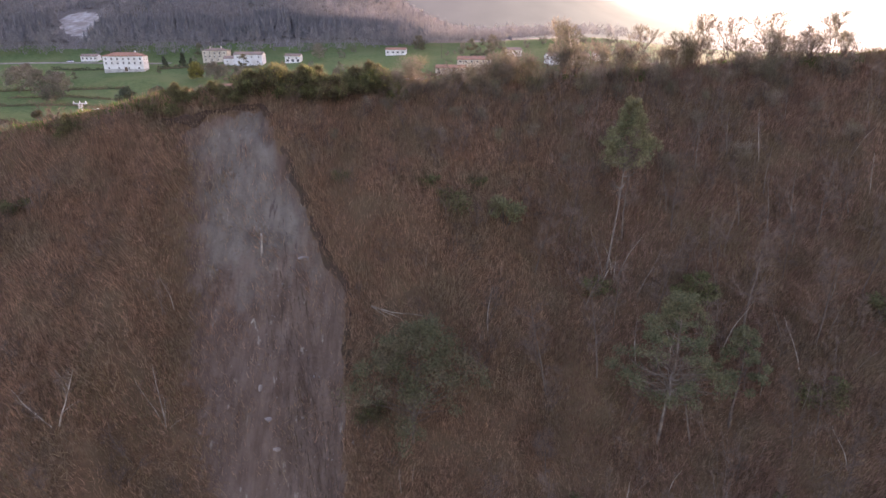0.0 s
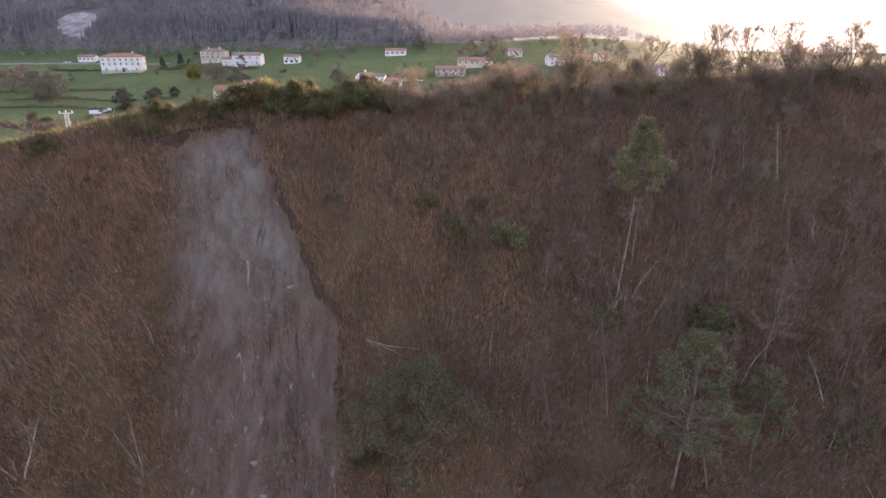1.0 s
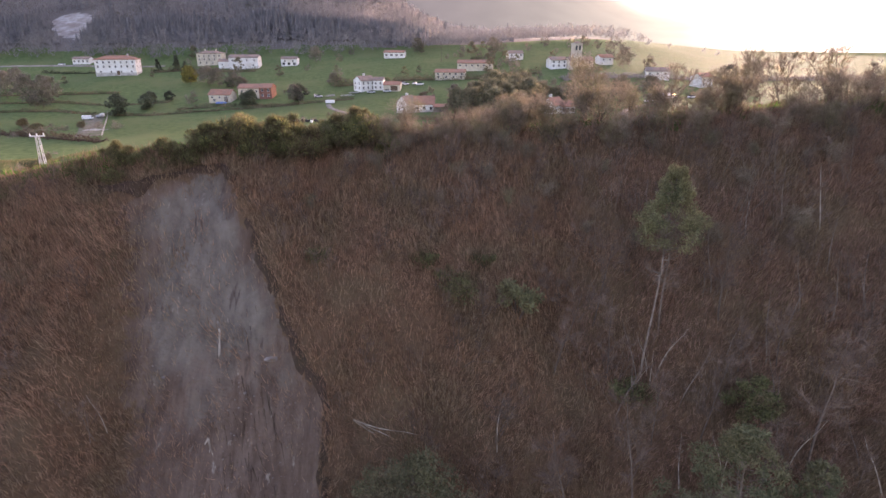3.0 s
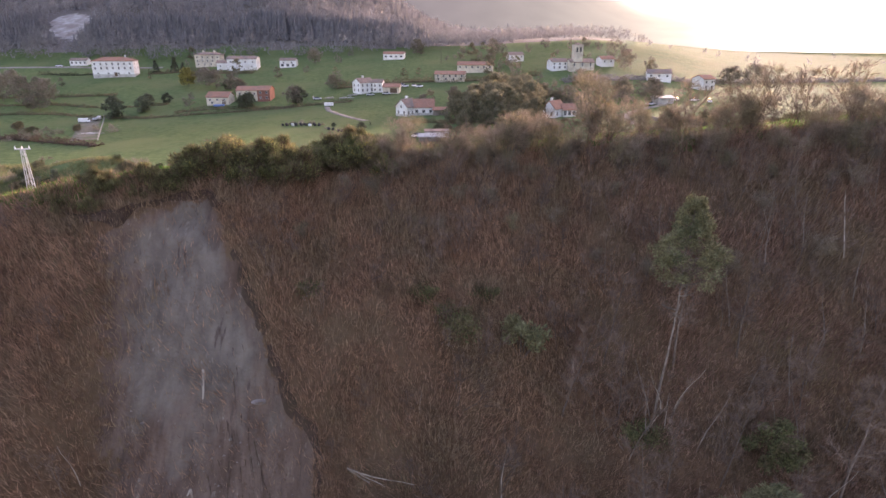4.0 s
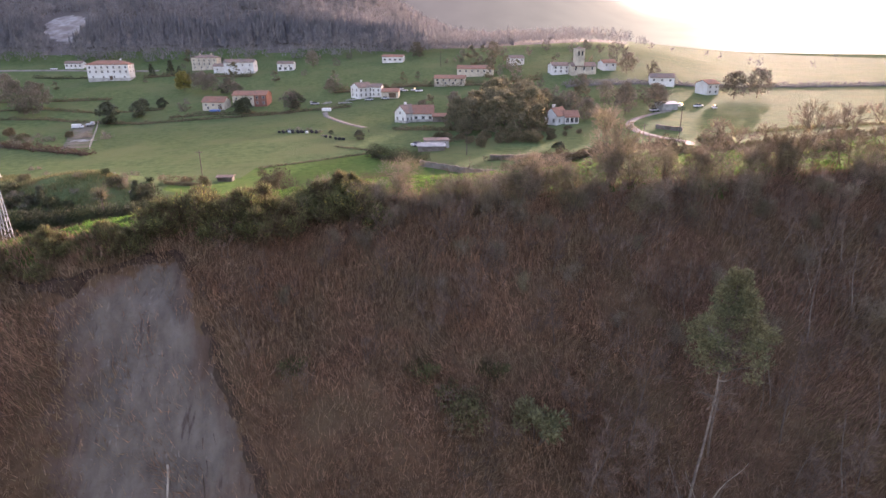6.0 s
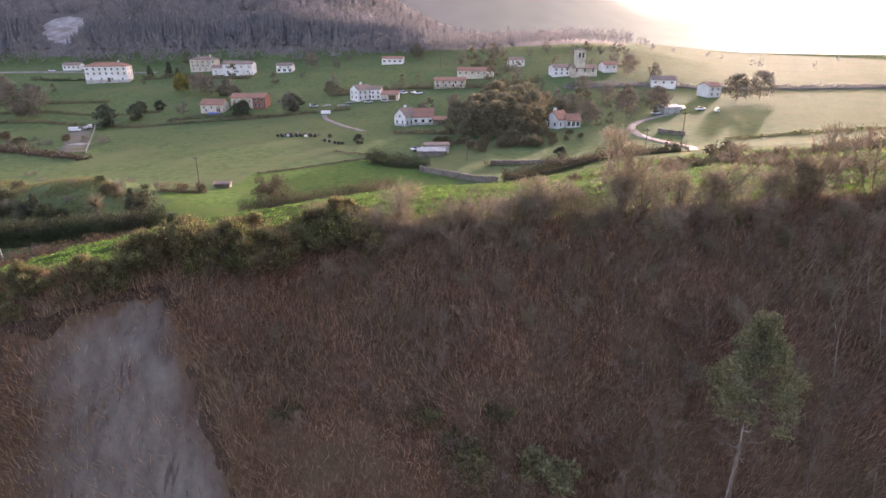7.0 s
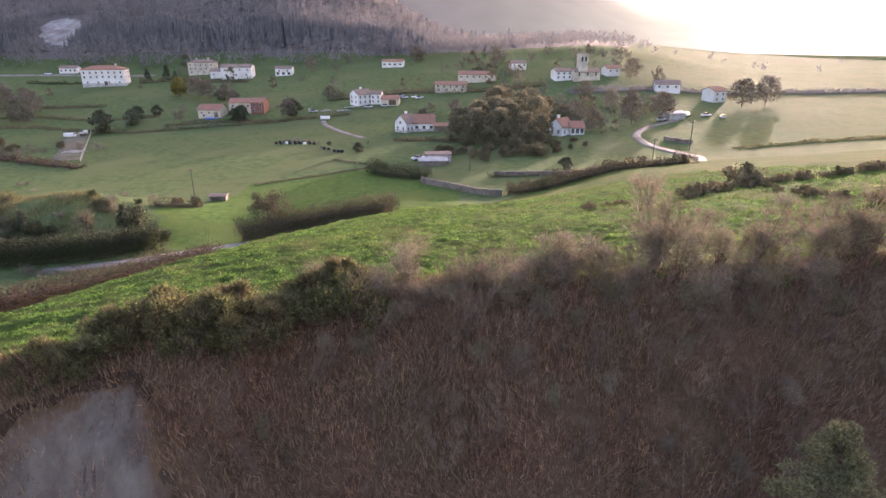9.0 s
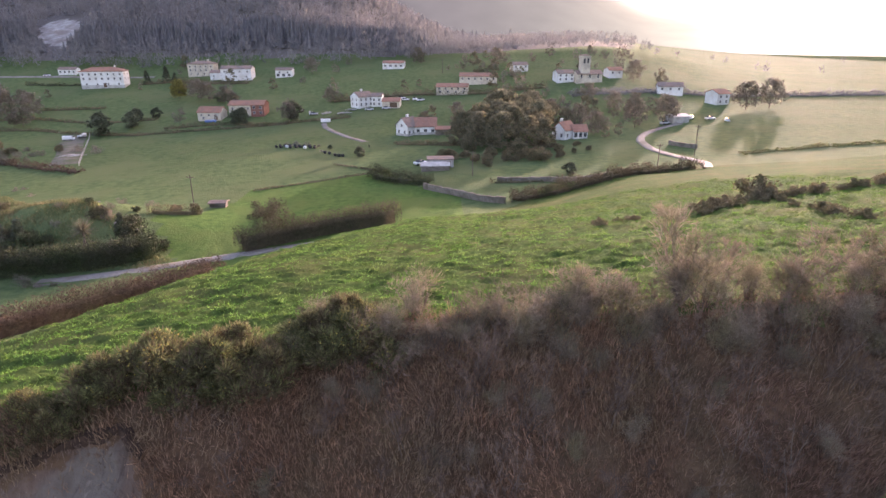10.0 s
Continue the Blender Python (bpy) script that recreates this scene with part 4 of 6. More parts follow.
# evergreen trees on the face
euc = leafy_tree(71, 15.3, 9.9, 2.75, "eucalyptus_tree", "tall slender eucalyptus with grey-green crown rising from the slope", M_EUC, M_GREYBARK, 92, 130, 0.24, lean=(0.10, 0.05), thick=0.0058, knot=0.55, top=0.15, slim=0.24, taper=0.7, dead=12, forks=1)
euc.matrix_basis = place(12.5, 43.2, 0)
euc_b = leafy_tree(72, 12.6, 4.5, 4.0, "eucalyptus_tree", "broad eucalyptus with pale branching trunk and loose green crown, painted as shaded", M_EUCSHADED, M_GREYBARK, 90, 110, 0.26, lean=(0.12, 0.0), thick=0.010, knot=0.46, top=0.3, slim=0.24, taper=0.4, dead=20)
euc_b.matrix_basis = place(14.8, 34.6, 0)
euc_c = leafy_tree(73, 8.6, 3.8, 1.9, "eucalyptus_tree", "young eucalyptus with a narrow crown, painted as shaded", M_EUCSHADED, M_BARK, 34, 110, 0.26, knot=0.6, slim=0.26)
euc_c.matrix_basis = place(19.95, 35.2, 0)
broad = leafy_tree(74, 10.0, 2.0, 4.9, "evergreen_oak", "broad olive-brown evergreen tree beside the bare scar", M_HOLM, M_BARK, 115, 110, 0.22, slim=0.4, knot=0.45)
broad.matrix_basis = place(-2.3, 34.2, 0)
pale = leafy_tree(75, 4.6, 1.4, 2.2, "leafy_tree", "rounded pale green young tree in the bare wood", M_GORSE, M_BARK, 22, 200, 0.24, slim=0.5)
pale.matrix_basis = place(18.9, 41.2, 0, 0.75)
sap = bush(76, 1.55, 2.8, "leafy_bush", "light green leafy bush standing in bracken", M_EUC, 1500, 0.3, 0.36, lobes=11)
sap.matrix_basis = place(4.6, 44.5)
EG = "dark evergreen bushes on the slope"
ever = bush(77, 2.1, 1.9, "evergreen_bush", "low loose dark evergreen bush on the brown slope", M_GORSE, 2000, 0.2, 0.4, group=EG, lobes=12)
ever.matrix_basis = place(0.6, 45.0)
for a, b, s in ((11.5, 42.3, 0.9), (-8.3, 45.4, 0.6), (-1.2, 46.2, 0.7), (2.4, 46.6, 0.7), (-32, 42, 0.8), (27, 36, 1.1), (33, 40, 1.2), (23, 31, 1.0), (-5.0, 35.0, 0.7), (8, 31.5, 1.0)):
    put(ever, a, b, R.uniform(0, 360), s, 0.15)


# ---- stones and fallen wood on the scar ----
def boulder(seed, sx, sy, sz):
    rg = np.random.default_rng(seed)
    bm = bmesh.new()
    bmesh.ops.create_icosphere(bm, subdivisions=2, radius=1.0)
    for _ in range(11):
        w = Vector(rg.normal(0, 1, 3)).normalized()
        cut = rg.uniform(0.55, 0.85)
        for q in bm.verts:
            over = q.co.dot(w) - cut
            if over > 0:
                q.co -= w * over * 0.95
    for q in bm.verts:
        q.co = Vector((q.co.x * sx, q.co.y * sy, q.co.z * sz)) * rg.uniform(0.95, 1.05)
    for fc in bm.faces:
        fc.smooth = False
    me = bpy.data.meshes.new("boulder")
    bm.to_mesh(me)
    bm.free()
    me.materials.append(M_ROCK)
    return me


BG = "boulders on the scar"
rocks = [boulder(i, *s) for i, s in enumerate(((0.5, 0.3, 0.28), (0.3, 0.28, 0.5), (0.28, 0.25, 0.2)))]
for i, (a, b, s) in enumerate(((-10.9, 42.0, 1.5), (-14.0, 42.2, 0.9), (-13.1, 38.3, 0.8), (-11.6, 33.5, 1.3), (-13.0, 35.6, 1.1), (-12.2, 40.6, 0.9), (-17.0, 40.5, 0.6), (-6.4, 33.8, 0.7), (-4.9, 33.7, 0.6), (-12.4, 34.6, 1.2), (-15.2, 39.0, 0.7), (-9.6, 37.2, 0.8), (17.0, 35.6, 0.6), (-14.6, 43.0, 0.6), (-10.1, 35.2, 0.7))):
    ob = tagged(new("boulder", rocks[i % 3]), "pale grey boulder lying on the bare earth scar", "rock", BG)
    ob.matrix_basis = place(a, b, R.uniform(0, 360), s * 0.68, 0.1)
for i, (a, b, s) in enumerate(((-70.4, 143, 1.6), (-66.8, 140.2, 1.3), (-68.4, 142.0, 1.0), (-86, 150, 1.8), (-90, 151.5, 1.4), (-80, 151, 1.5), (-75, 149.6, 1.3), (-94, 150, 1.6))):
    ob = tagged(new("boulder", rocks[i % 3]), "pale grey boulder on the grassy garden mound", "rock", "boulders on the mound")
    ob.matrix_basis = place(a, b, R.uniform(0, 360), s, 0.1)
n = 3000
x, y = rng.uniform(-20, -4, n), rng.uniform(26, 50, n)
keep = scar_depth(x, land(x, y)) > 0.5
x, y = x[keep], y[keep]
n = len(x)
base = np.array([(1, 0, -0.3), (-0.5, 0.87, -0.3), (-0.5, -0.87, -0.3), (0.1, 0, 0.8)])
fc = np.array([(0, 1, 3), (1, 2, 3), (2, 0, 3)])
sz = 0.02 + 0.085 * rng.random(n) ** 4
v = (np.column_stack((x, y, land(x, y)))[:, None] + base[None] * rng.uniform(0.6, 1.3, (n, 4, 3)) * sz[:, None, None]).reshape(-1, 3)
stuff("rubble", "loose pale stones strewn over the slipped earth", "stones", v, (fc[None] + 4 * np.arange(n)[:, None, None]).reshape(-1, 3), M_ROCK)

# torn rim of the slip: an overhanging lip of rooty soil, its colour darkened for the shade there, and dry grass hanging
# from it
def down_to(x, z):
    """How far ahead the face passes that height."""
    y = np.linspace(60, 22, 900)
    h = land(x + 0 * y, y)
    return float(y[np.argmax((h < z) & (y < float(brink(x))))])


def rim(back, edge, foot, name, label):
    """A wedge of soil from three lines: behind the edge, the edge, and where it breaks off below."""
    under_line = np.stack((back[:, 0], back[:, 1], back[:, 2] - 0.9), 1)
    v = np.stack((back, edge, foot, under_line), 1)
    i = np.arange(len(back) * 4).reshape(-1, 4)
    f = np.concatenate([np.stack((i[:-1, k], i[:-1, (k + 1) % 4], i[1:, (k + 1) % 4], i[1:, k]), -1) for k in range(4)])
    return stuff(name, label, "soil", v.reshape(-1, 3), f, M_ROOTS)


rr = np.random.default_rng(29)
zz = np.arange(12.6, -3.0, -0.22)
bx = scar_sides(zz)[1]
yy = np.array([down_to(q + 0.7, w) for q, w in zip(bx, zz)])
m = len(zz)
jag = 0.16 * ripple(zz, zz * 0, 0.5, 2.0)
deep = np.clip(0.35 + 0.45 * ripple(zz, zz * 0, 1.3, 5.0), 0.08, 0.9)
rim(np.stack((bx + 0.8, yy, zz - 0.15), 1), np.stack((bx + 0.1 + jag, yy - 0.05, zz + 0.04 + 0.12 * deep), 1), np.stack((bx - 0.08 + jag, yy - 0.15 + 0.1 * jag, zz - 0.1 - deep), 1), "soil_rim", "torn soil rim along the bare scar, darkened as shaded")
xx = np.arange(-22.6, -13.8, 0.2)
tz = scar_top(xx) + 0.4
ty = np.array([down_to(q, w) for q, w in zip(xx, tz)])
for _ in range(3):
    ty[1:-1] = (ty[:-2] + 2 * ty[1:-1] + ty[2:]) / 4
tz = land(xx, ty)
jag = 0.2 * ripple(xx, xx * 0, 0.6, 3.0)
deep = np.clip(0.5 + 0.5 * ripple(xx, xx * 0, 1.4, 1.0), 0.1, 1.0)
rim(np.stack((xx, ty + 0.7, tz + 0.1), 1), np.stack((xx, ty - 0.25 + jag, tz + 0.06 + 0.1 * deep), 1), np.stack((xx, ty - 0.3 + jag, tz - 0.15 - deep), 1), "soil_rim", "overhanging soil rim above the bare scar, darkened as shaded")
m = 420
k = rr.integers(0, len(xx), m)
at = np.column_stack((xx[k] + rr.uniform(-0.1, 0.1, m), ty[k] - 0.3 + jag[k] + rr.normal(0, 0.08, m), tz[k] - deep[k] * rr.uniform(0, 1, m)))
v, f = slivers(rr, at, rr.normal(0, 0.3, (m, 3)) + (0, -0.35, -0.9), rr.uniform(0.2, 0.6, m), 0.022)
stuff("hanging_grass", "dry grass and roots hanging over the rim of the scar", "undergrowth", v, f, M_TWIG)

# dark roots and runnels down the lower scar
m = 270
u = rr.random(m)
x = -12.6 + 5.0 * u + rr.normal(0, 0.9, m)
y = 42.0 - 12.0 * u + rr.normal(0, 1.1, m)
keep = scar_depth(x, land(x, y)) > 0.6
x, y = x[keep], y[keep]
m = len(x)
v, f = slivers(rr, np.column_stack((x, y, land(x, y) + 0.1)), np.column_stack((0.25 + rr.normal(0, 0.12, m), -0.62 + 0 * x, -0.8 + rr.normal(0, 0.1, m))), rr.uniform(0.5, 2.2, m), rr.uniform(0.03, 0.07, m))
stuff("exposed_roots", "dark exposed roots running down the bare earth", "roots", v, f, M_ROOTS)

lv, lf = [], []
rl = np.random.default_rng(9)
p0 = np.array((-5.6, 40.0, float(land(-5.6, 40.0)) + 0.5))
for e in ((-1.0, 39.1), (-1.9, 39.3), (-3.2, 39.9)):
    q = np.array((e[0], e[1], float(land(*e)) + 0.45))
    tube(bend(rl, p0, q - p0, np.linalg.norm(q - p0), 0.12, 0, 5), [0.06, 0.042, 0.032, 0.025, 0.018, 0.008], 5, lv, lf)
log = thing("fallen_tree", "bleached fallen branch lying across the bracken", "log")
under("limb", mesh_of("limb", np.array(lv), lf, M_BIRCH, True), log)

for (ax, ay), tips in (((-14.1, 42.6), ((0.5, -0.9), (0.75, -0.8), (0.25, -1.0), (0.6, -1.5))), ((-14.1, 39.0), ((-0.3, -0.7), (0.2, -0.8), (0.5, -0.5)))):
    lv, lf = [], []
    p0 = np.array((ax, ay, float(land(ax, ay)) + 0.12))
    for ex, ey in tips:
        q = np.array((ax + ex, ay + ey, float(land(ax + ex, ay + ey)) + 0.1))
        tube(bend(rl, p0, q - p0, np.linalg.norm(q - p0), 0.1, 0, 4), [0.07, 0.06, 0.045, 0.03, 0.012], 5, lv, lf)
    litter = thing("fallen_branch", "small bleached branch lying on the bare earth scar", "log", "bleached branches on the scar")
    under("limb", mesh_of("limb", np.array(lv), lf, M_BIRCH, True), litter)


# ---- valley: hedges, trees ----
hedge("hedge", [(-100, 119), (-78, 122.6), (-64, 125.0), (-54, 130.2)], 3.6, 5.4, "tall clipped dark green hedge along the lane", M_HEDGE, 200, 0.34, 31, 0.07)
hedge("hedge", [(-50, 60), (-47, 66), (-43.5, 73), (-41, 80), (-38, 88), (-34.5, 97), (-33, 104)], 3.4, 3.6, "brown bracken and bramble hedge at the foot of the pasture", M_BROWNHEDGE, 230, 0.3, 32, 0.12, 0.25)
hedge("hedge", [(-40, 131), (-31, 137), (-22, 142), (-11, 146)], 5.0, 5.2, "dense olive-brown hedge below the pasture", M_BRUSHHEDGE, 210, 0.3, 33, 0.1, 0.3)
hedge("hedge", [(-64, 147), (-60, 150), (-56, 154)], 2.0, 2.6, "short brown hedge at a field corner", M_OLIVE, 110, 0.28, 34, 0.25, boxy=False)
hedge("hedge", [(-22, 193), (-18, 187), (-11, 182), (-5, 180)], 4.5, 4.0, "dark rounded hedge beside a walled garden", M_HEDGE, 80, 0.4, 35, 0.2, boxy=False)
hedge("hedge", [(13, 158), (24, 160), (36, 165), (52, 172), (62, 176)], 4.5, 2.9, "patchy brown hedge beyond the pasture", M_BRUSHHEDGE, 130, 0.36, 38, 0.8, boxy=False)
for i, (pts, w, h, mat) in enumerate((
        ([(-240, 300), (-190, 303), (-140, 292), (-100, 296), (-72, 300)], 2.6, 1.6, M_OLIVE), ([(-250, 335), (-215, 340), (-180, 346)], 3, 2.2, M_OLIVE),
        ([(-230, 318), (-200, 322), (-170, 316), (-140, 318)], 2.4, 1.5, M_OLIVE), ([(-130, 300), (-110, 303), (-80, 300), (-60, 303), (-45, 306)], 3, 1.8, M_OLIVE),
        ([(-190, 250), (-165, 238), (-140, 224), (-118, 214)], 4, 3.0, M_BROWNHEDGE), ([(-36, 210), (-20, 198), (-52, 180)][::-1], 1.2, 0.6, M_OLIVE),
        ([(10, 178), (24, 177), (38, 172), (52, 176)], 2, 1.6, M_OLIVE), ([(-20, 243), (0, 238), (24, 236), (36, 226)], 3.5, 2.2, M_OLIVE))):
    hedge("hedge", pts, w, 0.75 * h, "brown leafless field hedge in the valley" if mat is not M_HEDGE else "dark green field hedge in the valley", mat, 22, 0.6, 50 + i, 0.75, 0.4, False)
for i, (pts, w, h, mat) in enumerate((
        ([(84, 199), (110, 204), (150, 208)], 3, 1.1, M_WEEDS), ([(60, 330), (110, 340), (180, 336), (300, 350)], 7, 3.2, M_HAZEDBARE),
        ([(-60, 340), (-20, 350), (20, 345), (52, 350)], 5, 4.5, M_OLIVE), ([(-260, 405), (-235, 402), (-222, 404)], 3, 2.4, M_HEDGE), ([(-190, 405), (-170, 412), (-150, 405), (-120, 400)], 5, 4.0, M_OLIVE))):
    hedge("hedge", pts, w, 0.75 * h, "brown leafless field hedge in the valley" if mat is not M_HEDGE else "dark green field hedge in the valley", mat, 22, 0.6, 58 + i, 0.75, 0.4, False)

VG = "valley trees"
oak = leafy_tree(81, 9.0, 1.6, 4.6, "valley_tree", "dark round evergreen tree standing in a meadow", M_PINE, M_BARK, 40, 42, 0.9, slim=0.55)
oak.matrix_basis = place(-156, 292.5, 0, 1.25)
thin_oak = leafy_tree(82, 9.5, 2.2, 4.6, "valley_tree", "leafless brown tree with a rounded twiggy crown", M_BROWNTREE, M_BARK, 32, 46, 1.1, slim=0.19)
tagged(thin_oak, group=VG)
thin_oak.matrix_basis = place(-225, 348)
grove = leafy_tree(87, 9.4, 0.9, 4.5, "valley_tree", "large dark spreading tree in the grove below the village", M_GROVE, M_BARK, 64, 42, 0.66, slim=0.42, knot=0.54)
tagged(grove, group="grove below the village")
grove.matrix_basis = place(9, 233, 0, 1.4)
for a, b, s in ((17, 231, 1.45), (26, 228, 1.15), (3, 238, 1.1), (32, 234, 1.0), (22, 242, 1.6), (12, 247, 1.5), (5, 250, 1.35), (31, 247, 1.45), (17, 256, 1.7), (25, 253, 1.45), (36, 262, 1.5), (28, 268, 1.6), (19, 272, 1.6), (34, 282, 1.5), (41, 275, 1.2), (9, 262, 1.3), (25, 288, 1.5), (44, 258, 1.0), (38, 296, 1.3), (14, 224, 0.8), (30, 222, 0.7), (22, 218, 0.6), (6, 226, 0.7)):
    put(grove, a, b, R.uniform(0, 360), s * R.uniform(0.88, 1.1), 0.2)
golden = leafy_tree(83, 9.0, 1.2, 3.6, "valley_tree", "yellow-green leafy tree by the farm", M_GOLDEN, M_BARK, 36, 80, 0.7, slim=0.6)
golden.matrix_basis = place(-149, 366, 0, 1.3)
fir = leafy_tree(84, 10.5, 0.8, 2.4, "fir_tree", "narrow dark fir tree", M_PINE, M_BARK, 44, 80, 0.6, slim=0.4, top=0.0)
fir.matrix_basis = place(-176, 412)
for a, b, s in ((-147.5, 304.5, 1.0), (-94, 303, 0.9), (-98.5, 304, 0.75), (-72, 306, 0.95), (-149.5, 318, 0.7), (-143, 322, 0.6), (-29, 220.7, 0.42), (32, 184, 0.45), (-121, 352, 0.7), (-42, 236, 0.2)):
    put(oak, a, b, R.uniform(0, 360), s, 0.2)
for a, b, s in ((-214, 319, 1.45), (-206, 327, 1.25), (-232, 330, 1.5), (-240, 352, 1.3), (-129, 356, 1.2), (-110, 338, 0.8), (-136, 360, 1.3), (-200, 309, 1.1), (-118, 348, 1.0), (-74, 305, 1.0), (-60, 338, 0.9), (-10, 285, 0.7)):
    put(thin_oak, a, b, R.uniform(0, 360), s, 0.2)
for a, b, s in ((50, 262, 1.0), (54, 250, 0.9), (44, 290, 1.0), (71, 257, 1.2), (84, 263, 1.2), (74, 300, 1.0), (140, 206, 0.6), (-205, 310, 0.7), (-86, 420, 1.1), (-20, 440, 1.2), (30, 420, 1.2), (100, 360, 1.3), (20, 300, 0.9), (4, 300, 0.8), (80, 288, 1.0), (94, 292, 0.9), (131, 295, 1.45), (142, 297, 1.45), (66, 318, 1.0)):
    put(thin_oak, a, b, R.uniform(0, 360), s, 0.2)
for a, b, s in ((-186, 408, 0.9), (-168, 405, 0.8), (-28.5, 238, 0.12)):
    put(fir, a, b, R.uniform(0, 360), s, 0.1)
knoll = bush(85, 2.6, 3.0, "leafy_bush", "rounded brown-green bush on a grassy mound", M_OLIVE, 1300, 0.42, 0.5)
knoll.matrix_basis = place(-70, 141)
for a, b, s in ( (-96, 150, 1.0), (-104, 140, 1.2), (-112, 150, 1.2), (-90, 134, 1.0), (-118, 160, 1.3), (-178, 260, 1.6), (-165, 250, 1.3), (-150, 255, 1.1), (-200, 262, 1.6), (-60, 152, 0.8), (-57, 155, 0.9)):
    put(knoll, a, b, R.uniform(0, 360), s, 0.2)

for i in range(30):
    a = R.uniform(-3, 46)
    b = R.uniform(200, 226) + (8 if a > 30 else 0)
    if not (-9 < a < 4 and b < 209) and not (36 < a < 50 and b > 228):
        put(knoll, a, b, R.uniform(0, 360), R.uniform(0.6, 1.35), 0.2)

big = bush(95, 5.0, 8.6, "large_bush", "large rounded olive-brown bush at the end of a hedge", M_BRUSHHEDGE, 5600, 0.34, 0.35, lobes=18)
big.matrix_basis = place(-35, 138)

# dark shrubs of the garden on the mound
GB = "shrubs of the garden on the mound"
shrub = bush(88, 2.4, 2.8, "garden_shrub", "dark loose evergreen shrub in a wild garden", M_HEDGE, 1500, 0.3, 0.45, group=GB, lobes=11)
shrub.matrix_basis = place(-63.5, 140)
brush = bush(89, 2.3, 2.2, "garden_shrub", "brown leafless brush at the edge of a meadow", M_BROWNTREE, 1300, 0.42, 0.12, group=GB, lobes=10, spiky=True)
brush.matrix_basis = place(-96, 141)
for a, b, s in ((-90, 128, 1.0), (-97, 133, 1.2), (-105, 128, 1.3), (-66, 147, 0.5), (-88, 134, 1.0), (-93, 140, 1.1), (-58.5, 134, 1.2), (-55, 133, 0.9), (-82, 130, 1.0), (-61, 136, 1.6), (-100, 139, 1.0), (-75, 146, 0.6)):
    put(shrub, a, b, R.uniform(0, 360), s, 0.3)
for i in range(30):
    a = R.uniform(-128, -60)
    b = 132 + R.random() ** 1.5 * 34 + max(0, -a - 90) * 0.9
    put(brush, a, b, R.uniform(0, 360), R.uniform(0.4, 1.0), 0.25)
for i in range(22):
    put(brush, R.uniform(-212, -132), R.uniform(228, 262), R.uniform(0, 360), R.uniform(0.7, 1.5), 0.3)
n = 150000
x, y = rng.uniform(-135, -50, n), rng.uniform(124, 185, n)
keep = (0.6 + 0.9 * ripple(x, y, 7.0, 3.0) + 0.4 * ripple(x, y, 2.2, 4.0) > rng.random(n)) & (x < bank(y) - 4) & (y < 128 - (x + 50) * 0.8)
x, y = x[keep], y[keep]
n = len(x)
v, f = slivers(rng, np.column_stack((x, y, land(x, y) - 0.05)), rng.normal(0, 0.4, (n, 3)) + (0, 0, 0.8), rng.uniform(0.4, 1.1, n), rng.uniform(0.07, 0.14, n))
stuff("rough_grass", "rough brown-green grass and weeds over the garden mound", "grass", v, f, M_WEEDS)

for a, b, s in ((-70.5, 118.4, 0.7), (-68.5, 117.6, 0.5), (-66.3, 118.0, 0.45), (-72.5, 119.5, 0.8)):
    put(brush, a, b, R.uniform(0, 360), s, 0.25)
put(fir, -81.5, 133.2, 30, 0.52, 0.1)
put(fir, -64.0, 136.4, 80, 0.5, 0.1)
for a, b, s in ((-79.5, 132.5, 1.15), (-83.5, 134, 1.0), (-76.5, 133, 0.8), (-62.5, 135, 1.0)):
    put(shrub, a, b, R.uniform(0, 360), s, 0.3)

# bare trees among the village houses
VT = "bare trees about the village"
village = [leafy_tree(92 + i, 8.5 + 2 * i, 1.5, 4.2 - 0.6 * i, "village_tree", lab, mat, M_BARK, 22, 28, 1.0, slim=sl, knot=0.8) for i, (lab, mat, sl) in enumerate((("leafless brown tree among village houses", M_BROWNTREE, 0.16), ("dull olive evergreen among village houses", M_GROVE, 0.4)))]
for k in village:
    tagged(k, group=VT)
village[0].matrix_basis = place(52, 300)
village[1].matrix_basis = place(60, 284)
homes = [(-44.5, 328), (-35, 330), (-27, 328), (-17, 271), (-9.5, 272), (3, 354), (16, 382), (43, 402), (61.5, 368), (78, 362), (124, 312), (112, 338), (92, 372), (90, 266), (-35, 429), (-104, 420), (-131, 419), (-160, 432), (-205, 402), (-112, 314), (-98, 325)]
count = 0
while count < 84:
    if count < 58:
        a, b = R.uniform(-25, 118), R.uniform(262, 450)
    else:
        a, b = R.uniform(-240, -40), R.uniform(300, 455)
    if any(abs(a - hx) < 13 and -16 < b - hy < 8 for hx, hy in homes) or (a < 60 and b < 290) or abs(a - (63 + max(0, b - 225) * 0.75)) < 8 or (b < 345 and a < -40 and not (-130 < a < -75)):
        continue
    count += 1
    put(village[0] if R.random() < 0.72 else village[1], a, b, R.uniform(0, 360), R.uniform(0.4, 1.05), 0.2)

for a, b, s in ((52, 244, 0.7), (57, 250, 0.8), (49, 254, 0.75), (60, 240, 0.5), (54, 236, 0.45), (34, 226, 0.5), (28, 212, 0.4), (18, 206, 0.35)):
    put(village[1] if s < 0.6 else village[0], a, b, R.uniform(0, 360), s, 0.2)

